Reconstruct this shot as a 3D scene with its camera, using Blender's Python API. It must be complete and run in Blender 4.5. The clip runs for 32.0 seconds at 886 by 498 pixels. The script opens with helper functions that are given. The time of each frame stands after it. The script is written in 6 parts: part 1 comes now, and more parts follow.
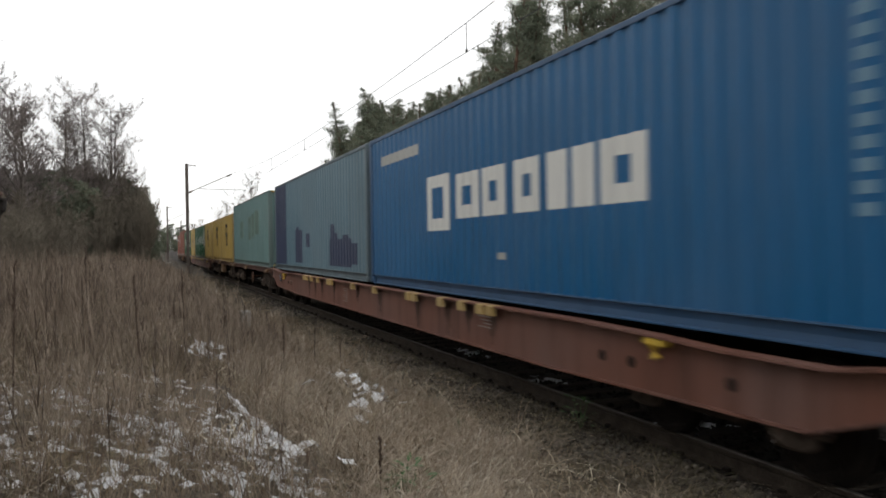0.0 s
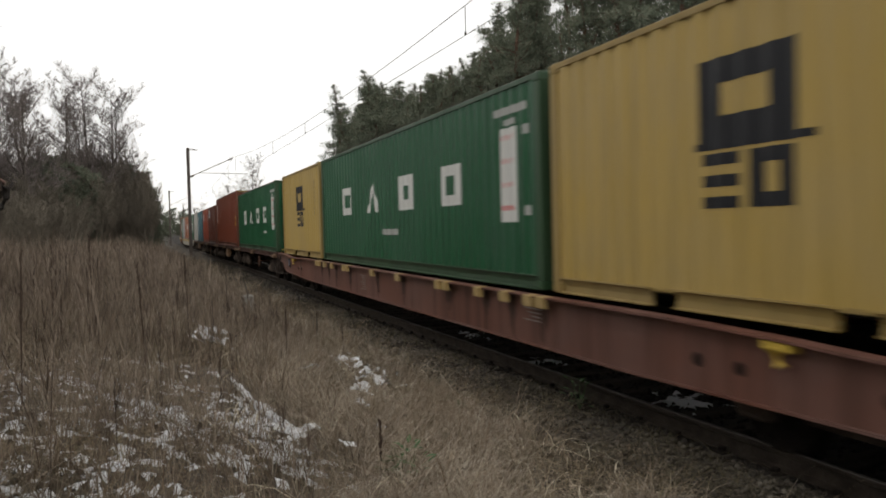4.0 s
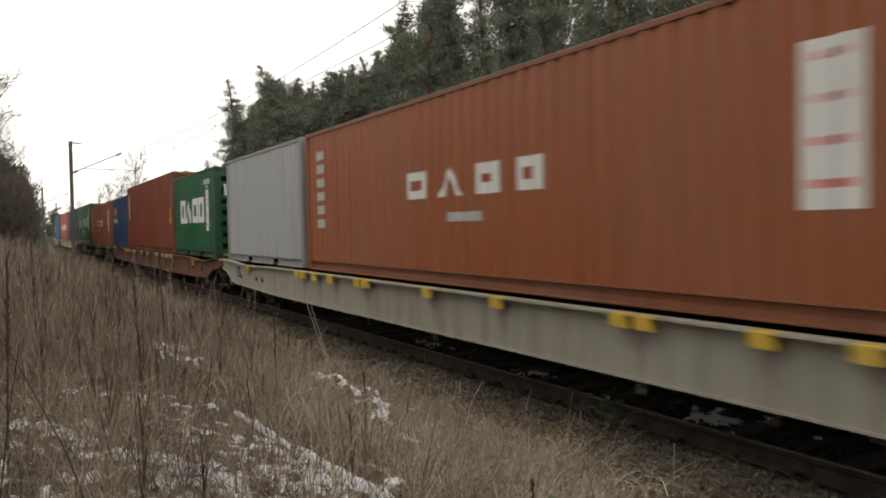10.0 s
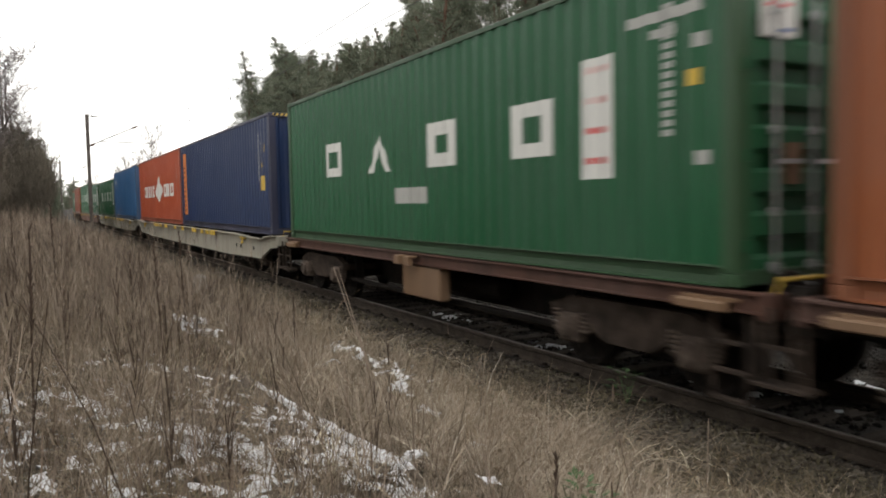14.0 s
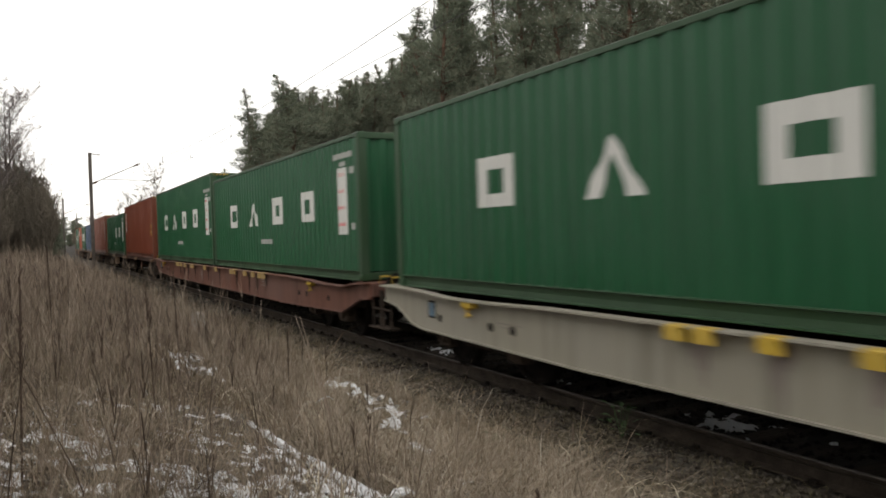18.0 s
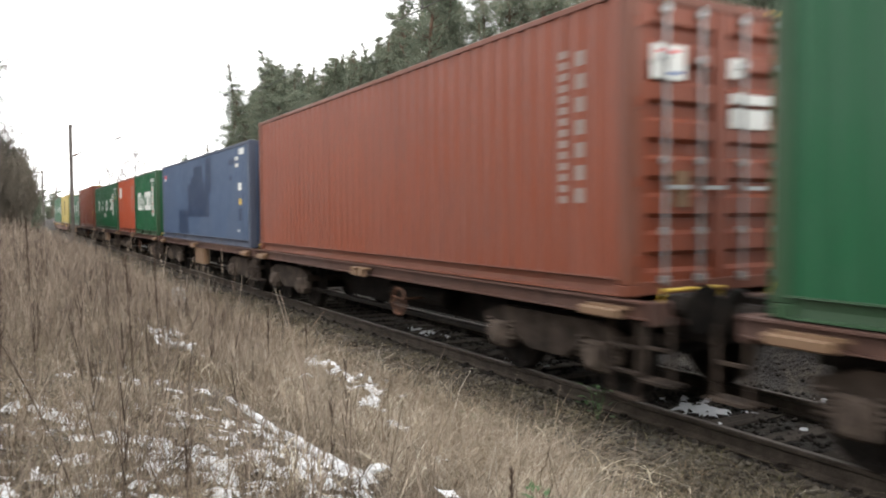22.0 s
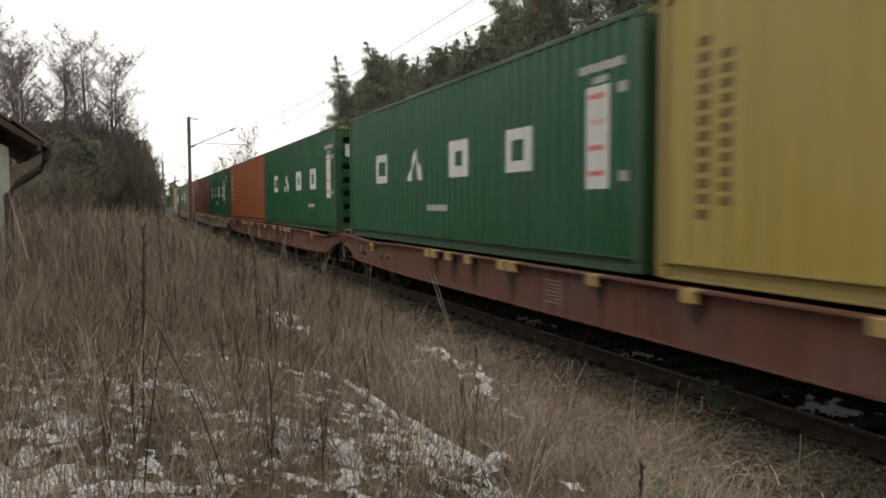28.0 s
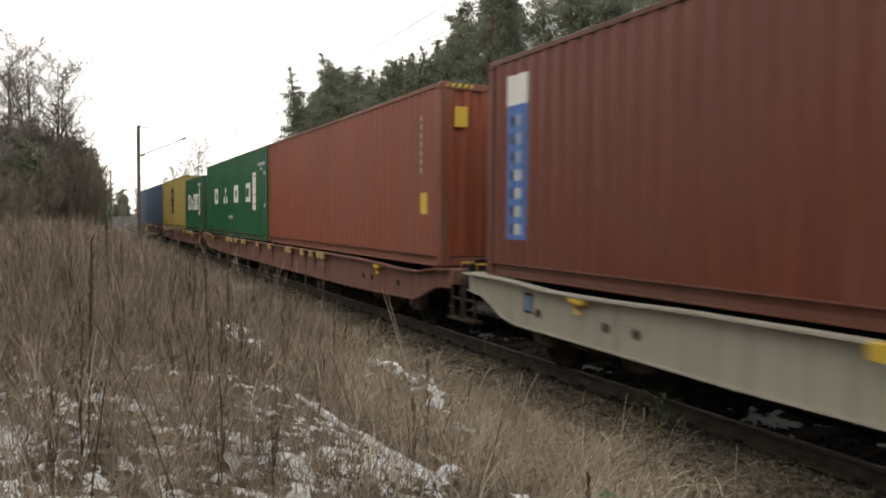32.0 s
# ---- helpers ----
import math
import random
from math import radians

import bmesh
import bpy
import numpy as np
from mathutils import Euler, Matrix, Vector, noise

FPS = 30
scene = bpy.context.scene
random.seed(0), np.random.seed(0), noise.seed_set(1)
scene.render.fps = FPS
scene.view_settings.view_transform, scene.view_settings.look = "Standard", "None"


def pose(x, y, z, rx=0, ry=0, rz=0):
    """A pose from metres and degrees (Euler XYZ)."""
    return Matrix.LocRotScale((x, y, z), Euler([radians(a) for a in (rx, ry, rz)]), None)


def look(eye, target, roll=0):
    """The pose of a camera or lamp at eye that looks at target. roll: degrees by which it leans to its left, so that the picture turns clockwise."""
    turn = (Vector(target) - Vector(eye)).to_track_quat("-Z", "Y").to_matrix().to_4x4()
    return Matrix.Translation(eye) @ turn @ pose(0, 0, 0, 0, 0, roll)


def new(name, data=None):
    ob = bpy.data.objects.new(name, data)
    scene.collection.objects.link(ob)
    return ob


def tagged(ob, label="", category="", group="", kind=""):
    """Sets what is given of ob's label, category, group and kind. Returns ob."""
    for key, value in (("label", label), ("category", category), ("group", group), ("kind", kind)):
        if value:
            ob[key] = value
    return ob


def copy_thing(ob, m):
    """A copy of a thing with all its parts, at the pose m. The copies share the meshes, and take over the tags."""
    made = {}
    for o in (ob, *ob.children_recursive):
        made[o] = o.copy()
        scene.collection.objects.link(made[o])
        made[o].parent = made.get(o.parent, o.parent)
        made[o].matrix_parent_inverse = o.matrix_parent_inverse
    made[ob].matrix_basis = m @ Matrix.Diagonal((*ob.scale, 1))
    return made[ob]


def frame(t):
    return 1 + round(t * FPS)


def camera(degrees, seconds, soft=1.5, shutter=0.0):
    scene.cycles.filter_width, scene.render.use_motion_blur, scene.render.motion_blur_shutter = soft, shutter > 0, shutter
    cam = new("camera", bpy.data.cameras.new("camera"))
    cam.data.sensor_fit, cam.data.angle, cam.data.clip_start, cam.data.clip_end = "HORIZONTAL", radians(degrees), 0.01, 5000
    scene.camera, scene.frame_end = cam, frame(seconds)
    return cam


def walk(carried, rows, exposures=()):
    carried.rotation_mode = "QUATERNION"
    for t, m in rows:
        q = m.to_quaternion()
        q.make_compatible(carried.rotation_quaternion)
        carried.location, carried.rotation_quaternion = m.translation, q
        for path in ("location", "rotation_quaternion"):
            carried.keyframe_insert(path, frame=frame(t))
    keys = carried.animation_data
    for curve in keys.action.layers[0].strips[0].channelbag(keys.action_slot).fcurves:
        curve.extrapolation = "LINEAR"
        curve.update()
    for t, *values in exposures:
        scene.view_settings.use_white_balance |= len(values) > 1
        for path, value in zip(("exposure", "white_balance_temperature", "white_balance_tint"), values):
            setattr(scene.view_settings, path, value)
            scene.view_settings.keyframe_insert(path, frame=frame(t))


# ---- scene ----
cam = camera(59.5, 32.0, soft=1.8, shutter=0.3)
# seconds, eye x y z, heading, pitch, roll
PATH = [
    (0, -5.565, 4.073, 1.865, -21.06, -0.34, -0.91),
    (0.5, -5.582, 4.038, 1.884, -20.87, -0.01, -0.97),
    (1, -5.563, 4.066, 1.891, -21.30, -1.31, -1.71),
    (1.5, -5.565, 4.048, 1.891, -20.93, -1.91, -1.45),
    (2, -5.556, 4.058, 1.886, -20.91, -1.88, -1.40),
    (2.5, -5.549, 4.040, 1.885, -20.86, -2.31, -1.59),
    (4.5, -5.586, 3.977, 1.897, -20.67, -1.54, -1.18),
    (5, -5.612, 3.994, 1.887, -18.00, -2.30, -1.28),
    (5.5, -5.657, 4.059, 1.893, -18.72, -1.94, 0.65),
    (6, -5.822, 4.290, 1.844, -25.65, -3.20, -0.65),
    (6.5, -5.900, 4.477, 1.853, -24.96, -4.10, 0.27),
    (7, -5.914, 4.748, 1.861, -22.92, -2.44, 0.31),
    (7.5, -6.031, 4.939, 1.852, -20.66, 0.10, -0.65),
    (8, -6.129, 5.098, 1.884, -24.00, -0.65, -0.44),
    (8.5, -6.089, 5.258, 1.891, -22.79, -0.39, -1.19),
    (9, -6.153, 5.387, 1.887, -20.45, -2.26, -0.34),
    (9.5, -6.246, 5.500, 1.894, -27.29, -2.75, -2.70),
    (10, -6.260, 5.535, 1.882, -29.11, -1.67, -0.98),
    (10.5, -6.271, 5.538, 1.887, -27.64, -1.89, -1.45),
    (11, -6.225, 5.532, 1.875, -29.98, -3.52, -0.28),
    (11.5, -6.204, 5.552, 1.880, -34.73, -3.32, 0.00),
    (12, -6.211, 5.558, 1.883, -33.64, -3.57, 0.13),
    (12.5, -6.268, 5.564, 1.896, -27.31, -3.37, -1.27),
    (13, -6.271, 5.551, 1.882, -20.60, -4.06, -1.93),
    (13.5, -6.261, 5.553, 1.890, -23.41, -4.50, -1.42),
    (14, -6.271, 5.586, 1.878, -27.97, -3.67, -1.05),
    (14.5, -6.290, 5.588, 1.912, -28.69, -4.04, 0.12),
    (15, -6.252, 5.507, 1.913, -24.46, -2.58, -0.25),
    (15.5, -6.234, 5.509, 1.932, -27.29, -0.88, -0.55),
    (17.5, -6.226, 5.495, 1.909, -27.48, -1.05, -1.34),
    (18, -6.223, 5.478, 1.910, -27.86, -1.23, -1.66),
    (18.5, -6.229, 5.481, 1.910, -27.87, -1.40, -1.44),
    (19, -6.232, 5.472, 1.915, -27.32, -1.53, -1.55),
    (19.5, -6.222, 5.478, 1.912, -27.05, -1.83, -1.73),
    (20, -6.216, 5.496, 1.904, -26.49, -2.41, -1.70),
    (20.5, -6.217, 5.498, 1.906, -26.59, -2.56, -1.44),
    (21, -6.222, 5.482, 1.911, -27.98, -2.50, -0.89),
    (21.5, -6.215, 5.477, 1.906, -30.52, -2.31, -0.37),
    (22, -6.229, 5.447, 1.903, -29.10, -2.61, -0.32),
    (22.5, -6.241, 5.423, 1.896, -24.52, -4.37, -1.24),
    (23, -6.305, 5.433, 1.900, -24.20, -3.86, -0.57),
    (23.5, -6.334, 5.516, 1.893, -23.37, -4.87, -0.35),
    (24, -6.333, 5.531, 1.877, -22.99, -3.96, 2.00),
    (24.5, -6.327, 5.523, 1.875, -23.94, -5.00, 0.98),
    (25, -6.327, 5.524, 1.877, -23.38, -4.94, 1.18),
    (25.5, -6.321, 5.519, 1.887, -22.61, -4.38, 0.84),
    (27.5, -6.323, 5.530, 1.890, -21.49, -3.16, 0.12),
    (28, -6.312, 5.539, 1.891, -21.68, -3.38, -0.19),
    (28.5, -6.316, 5.521, 1.888, -21.73, -3.43, -0.09),
    (29, -6.312, 5.525, 1.891, -21.60, -3.71, -0.25),
    (29.5, -6.308, 5.524, 1.888, -21.86, -3.77, -0.41),
    (30, -6.298, 5.529, 1.887, -22.04, -3.88, -0.33),
    (30.5, -6.297, 5.528, 1.888, -22.26, -4.04, -0.37),
    (31, -6.304, 5.521, 1.887, -22.67, -3.68, -0.30),
    (31.5, -6.308, 5.518, 1.886, -22.79, -3.89, -0.37),
    (32, -6.323, 5.501, 1.900, -25.10, -2.42, 0.45),
]


def view(x, y, z, heading, pitch, roll):
    a, p = radians(heading), radians(pitch)
    ahead = Vector((-math.sin(a) * math.cos(p), math.cos(a) * math.cos(p), math.sin(p)))
    return look((x, y, z), Vector((x, y, z)) + 2 * ahead, roll)


# seconds, stops, kelvin, tint
EXPOSURES = [(0, -0.42, 6290, 10), (1, -0.75, 6325, 10), (2, -0.8, 6395, 10), (5, -0.5, 6570, 10), (6, -0.65, 6710, 10), (7, -0.06, 6675, 10), (8, -0.32, 6570, 10), (9, -0.68, 6570, 10), (10, -0.34, 6745, 10), (11, -0.25, 6745, 10), (12, 0.29, 6640, 10), (13, 0.62, 6500, 10), (14, 0.03, 6500, 10), (15, 0.48, 6465, 10), (18, -0.22, 6570, 10), (19, 0.05, 6500, 10), (20, 0.08, 6500, 10), (21, 0.26, 6465, 10), (22, 0.82, 6255, 10), (23, 0.32, 6360, 10), (24, 0.08, 6360, 10), (25, 0.2, 6430, 10), (28, -0.42, 6640, 10), (29, -0.25, 6710, 10), (30, 0.0, 6745, 10), (31, -0.05, 6640, 10), (32, -0.05, 6675, 10)]
walk(cam, [(t, view(*r)) for t, *r in PATH], exposures=EXPOSURES)

# ---- daylight: a closed white overcast with a weak, wide sun behind the cloud ----
world = bpy.data.worlds.new("overcast")
scene.world = world
world.use_nodes = True
wn, wl = world.node_tree.nodes, world.node_tree.links
wn.clear()
sky = wn.new("ShaderNodeTexSky")
sky.sky_type, sky.sun_disc = "NISHITA", False
sky.sun_elevation, sky.sun_rotation = radians(28), radians(200)
grey = wn.new("ShaderNodeMix")
grey.data_type = "RGBA"
grey.inputs["Factor"].default_value = 0.93
cloud = wn.new("ShaderNodeTexNoise")
cloud.inputs["Scale"].default_value = 1.6
cloud.inputs["Detail"].default_value = 4
ramp = wn.new("ShaderNodeValToRGB")
ramp.color_ramp.elements[0].position, ramp.color_ramp.elements[1].position = 0.3, 0.72
ramp.color_ramp.elements[0].color = (10.6, 10.3, 9.85, 1)
ramp.color_ramp.elements[1].color = (12.6, 12.3, 11.8, 1)
back = wn.new("ShaderNodeBackground")
back.inputs["Strength"].default_value = 0.148
wout = wn.new("ShaderNodeOutputWorld")
wl.new(cloud.outputs["Fac"], ramp.inputs["Fac"])
wl.new(sky.outputs["Color"], grey.inputs["A"])
wl.new(ramp.outputs["Color"], grey.inputs["B"])
wl.new(grey.outputs["Result"], back.inputs["Color"])
wl.new(back.outputs["Background"], wout.inputs["Surface"])
sun = new("sun", bpy.data.lights.new("sun", "SUN"))
sun.data.energy, sun.data.angle, sun.data.color = 0.5, radians(40), (1.0, 0.97, 0.93)
sun.matrix_basis = look((0, 0, 30), (12, 20, 12))


# ---- materials ----
MATS = {}
SHADES = {}


def shader(name):
    m = bpy.data.materials.new(name)
    m.use_nodes = True
    n, l = m.node_tree.nodes, m.node_tree.links
    return m, n, l, n["Principled BSDF"]


def mixer(n, l, a, b, fac, mode="MIX"):
    x = n.new("ShaderNodeMix")
    x.data_type, x.blend_type = "RGBA", mode
    for key, v in (("Factor", fac), ("A", a), ("B", b)):
        sock = [s for s in x.inputs if s.name == key and (s.type == "RGBA" or key == "Factor") and s.enabled][0]
        if isinstance(v, bpy.types.NodeSocket):
            l.new(v, sock)
        else:
            sock.default_value = v if key == "Factor" else (*v[:3], 1)
    return [s for s in x.outputs if s.type == "RGBA" and s.enabled][0]


def noisy(n, l, scale, detail=3.0, rough=0.55, stretch=(1, 1, 1), lo=0.35, hi=0.65, space="Object", distort=0.0):
    tc = n.new("ShaderNodeTexCoord")
    mp = n.new("ShaderNodeMapping")
    mp.inputs["Scale"].default_value = stretch
    nz = n.new("ShaderNodeTexNoise")
    nz.inputs["Scale"].default_value, nz.inputs["Detail"].default_value, nz.inputs["Roughness"].default_value = scale, detail, rough
    nz.inputs["Distortion"].default_value = distort
    rp = n.new("ShaderNodeMapRange")
    rp.inputs["From Min"].default_value, rp.inputs["From Max"].default_value = lo, hi
    info = n.new("ShaderNodeObjectInfo")
    add = n.new("ShaderNodeVectorMath")
    add.operation = "MULTIPLY_ADD"
    l.new(info.outputs["Random"], add.inputs[0])
    add.inputs[1].default_value = (37.0, 11.0, 23.0)
    l.new(tc.outputs[space], add.inputs[2])
    l.new(add.outputs[0], mp.inputs["Vector"])
    l.new(mp.outputs["Vector"], nz.inputs["Vector"])
    l.new(nz.outputs["Fac"], rp.inputs["Value"])
    return rp.outputs["Result"]


def bumped(n, l, bsdf, height, strength=0.3, dist=0.01):
    b = n.new("ShaderNodeBump")
    b.inputs["Strength"].default_value, b.inputs["Distance"].default_value = strength, dist
    l.new(height, b.inputs["Height"])
    l.new(b.outputs["Normal"], bsdf.inputs["Normal"])


def paint(name, rgb, rust=0.25, fade=0.25, rough=0.5, streak=0.35):
    """Weathered steel paint: chalky fading, run-off streaks, rust specks and fine dirt."""
    if name in MATS:
        return MATS[name]
    m, n, l, b = shader(name)
    rgb = tuple(0.76 * c for c in rgb) if max(rgb) < 0.6 else tuple(0.86 * c for c in rgb)
    SHADES[name] = (rgb, rust, fade, rough, streak)
    pale = tuple(0.62 * c + 0.38 * (0.3 * rgb[0] + 0.5 * rgb[1] + 0.2 * rgb[2] + 0.06) for c in rgb)
    dark = tuple(0.45 * c for c in rgb)
    f1 = noisy(n, l, 0.55, 4, 0.6, lo=0.42, hi=0.72)
    mul = n.new("ShaderNodeMath")
    mul.operation = "MULTIPLY"
    l.new(f1, mul.inputs[0])
    mul.inputs[1].default_value = fade * 1.6
    c1 = mixer(n, l, rgb, pale, mul.outputs[0])
    f2 = noisy(n, l, 5.0, 3, 0.6, stretch=(1.0, 1.0, 0.06), lo=0.48, hi=0.78)
    mul2 = n.new("ShaderNodeMath")
    mul2.operation = "MULTIPLY"
    l.new(f2, mul2.inputs[0])
    mul2.inputs[1].default_value = streak
    c2 = mixer(n, l, c1, dark, mul2.outputs[0])
    f3 = noisy(n, l, 9.0, 5, 0.7, stretch=(1.0, 1.0, 0.45), lo=0.74 - 0.16 * rust, hi=0.83 - 0.13 * rust)
    mul3 = n.new("ShaderNodeMath")
    mul3.operation = "MULTIPLY"
    l.new(f3, mul3.inputs[0])
    mul3.inputs[1].default_value = min(1.0, 1.6 * rust)
    c3 = mixer(n, l, c2, (0.13, 0.055, 0.028), mul3.outputs[0])
    if rust > 0.5:
        blot = noisy(n, l, 1.7, 6, 0.72, stretch=(1.0, 1.0, 0.22), lo=0.5, hi=0.66, distort=0.3)
        c3 = mixer(n, l, c3, (0.26, 0.19, 0.125), blot)
        c3 = mixer(n, l, c3, (0.12, 0.06, 0.034), noisy(n, l, 4.5, 6, 0.75, stretch=(1.0, 1.0, 0.12), lo=0.56, hi=0.66))
        c3 = mixer(n, l, c3, (0.14, 0.065, 0.036), noisy(n, l, 2.4, 6, 0.8, stretch=(0.3, 0.3, 2.5), lo=0.6, hi=0.65))
    l.new(c3, b.inputs["Base Color"])
    rr = n.new("ShaderNodeMapRange")
    rr.inputs["To Min"].default_value, rr.inputs["To Max"].default_value = rough - 0.12, rough + 0.14
    l.new(f1, rr.inputs["Value"])
    l.new(rr.outputs["Result"], b.inputs["Roughness"])
    b.inputs["Specular IOR Level"].default_value = 0.28
    bumped(n, l, b, noisy(n, l, 60, 3), 0.12, 0.004)
    MATS[name] = m
    return m


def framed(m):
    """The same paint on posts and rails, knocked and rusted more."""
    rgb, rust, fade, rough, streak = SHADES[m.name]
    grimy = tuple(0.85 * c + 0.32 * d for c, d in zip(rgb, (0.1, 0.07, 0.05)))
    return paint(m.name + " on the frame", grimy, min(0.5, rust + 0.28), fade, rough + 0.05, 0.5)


def mottled(name, a, b2, scale=6.0, rough=0.8, metal=0.0, bump=0.4, dist=0.01, stretch=(1, 1, 1), fine=None, lo=0.38, hi=0.64):
    """Two colours broken by noise at two scales, with relief."""
    if name in MATS:
        return MATS[name]
    m, n, l, b = shader(name)
    f = noisy(n, l, scale, 5, 0.6, stretch, lo, hi)
    c = mixer(n, l, a, b2, f)
    g = noisy(n, l, scale * 7, 3, 0.6, stretch, 0.35, 0.7)
    dark = tuple(0.6 * (p + q) / 2 for p, q in zip(a, b2)) if fine is None else fine
    mul = n.new("ShaderNodeMath")
    mul.operation = "MULTIPLY"
    l.new(g, mul.inputs[0])
    mul.inputs[1].default_value = 0.45
    c = mixer(n, l, c, dark, mul.outputs[0])
    l.new(c, b.inputs["Base Color"])
    b.inputs["Roughness"].default_value, b.inputs["Metallic"].default_value = rough, metal
    b.inputs["Specular IOR Level"].default_value = 0.12
    bumped(n, l, b, g, bump, dist)
    MATS[name] = m
    return m


def varied(name, colours, rough=0.85, patch=0.9, dark=0.6):
    """Each blade, leaf or stone takes its own shade."""
    if name in MATS:
        return MATS[name]
    m, n, l, b = shader(name)
    geo = n.new("ShaderNodeNewGeometry")
    r = n.new("ShaderNodeValToRGB")
    e = r.color_ramp.elements
    while len(e) < len(colours):
        e.new(0.5)
    for i, c in enumerate(colours):
        e[i].position, e[i].color = i / max(1, len(colours) - 1), (*c, 1)
    l.new(geo.outputs["Random Per Island"], r.inputs["Fac"])
    f = noisy(n, l, patch, 3, lo=0.35, hi=0.68)
    c = mixer(n, l, r.outputs["Color"], tuple(dark * x for x in colours[0]), f)
    l.new(c, b.inputs["Base Color"])
    b.inputs["Roughness"].default_value = rough
    b.inputs["Specular IOR Level"].default_value = 0.2
    MATS[name] = m
    return m


RUSTY = mottled("rusty steel", (0.075, 0.045, 0.033), (0.14, 0.07, 0.045), 3, 0.8)
# grime set near black, so it also carries the shade under the wagons
GRIME_SHADE = mottled("oily grime and shade on steel", (0.008, 0.007, 0.006), (0.022, 0.017, 0.014), 4, 0.75)
BOGIE = mottled("brake dust on cast steel", (0.022, 0.017, 0.014), (0.07, 0.052, 0.041), 4, 0.85)
DUST = mottled("pale brake dust", (0.05, 0.038, 0.031), (0.135, 0.105, 0.085), 5, 0.9)
WAGON_RED = paint("worn oxide red wagon paint", (0.212, 0.092, 0.064), 0.36, 0.5, 0.65, 0.95)
WAGON_GREY = paint("dusty light grey wagon paint", (0.43, 0.4, 0.325), 0.2, 0.3, 0.6, 0.7)
RUST_SHADOW = paint("dark rust run-off and latch shadow", (0.085, 0.042, 0.03), 0.3, 0.3, 0.8, 0.5)
LATCH = paint("dirty golden latch paint", (0.52, 0.36, 0.14), 0.3, 0.25, 0.6, 0.5)
YELLOW = paint("chipped yellow paint", (0.62, 0.42, 0.06), 0.12, 0.15, 0.5, 0.3)
WHITE = paint("aged white marking paint", (0.72, 0.72, 0.68), 0.02, 0.15, 0.55, 0.25)
BLACKP = paint("black marking paint", (0.015, 0.016, 0.02), 0.0, 0.1, 0.5, 0.1)
REDP = paint("red marking paint", (0.72, 0.1, 0.1), 0.0, 0.1, 0.5, 0.1)
BLUEP = paint("blue marking paint", (0.05, 0.13, 0.42), 0.0, 0.1, 0.5, 0.1)
ORANGEP = paint("orange marking paint", (0.7, 0.22, 0.05), 0.0, 0.1, 0.5, 0.1)
CREAMP = paint("tan plate paint", (0.25, 0.15, 0.085), 0.1, 0.2, 0.6, 0.3)
STEEL = mottled("galvanised steel", (0.32, 0.33, 0.33), (0.45, 0.45, 0.44), 8, 0.5, 0.6, 0.15)
POLISHED = mottled("worn rail head", (0.14, 0.125, 0.11), (0.24, 0.22, 0.2), 5, 0.48, 0.6, 0.05)
RAILTOP = mottled("rail steel", (0.036, 0.029, 0.023), (0.072, 0.058, 0.047), 5, 0.6, 0.2)


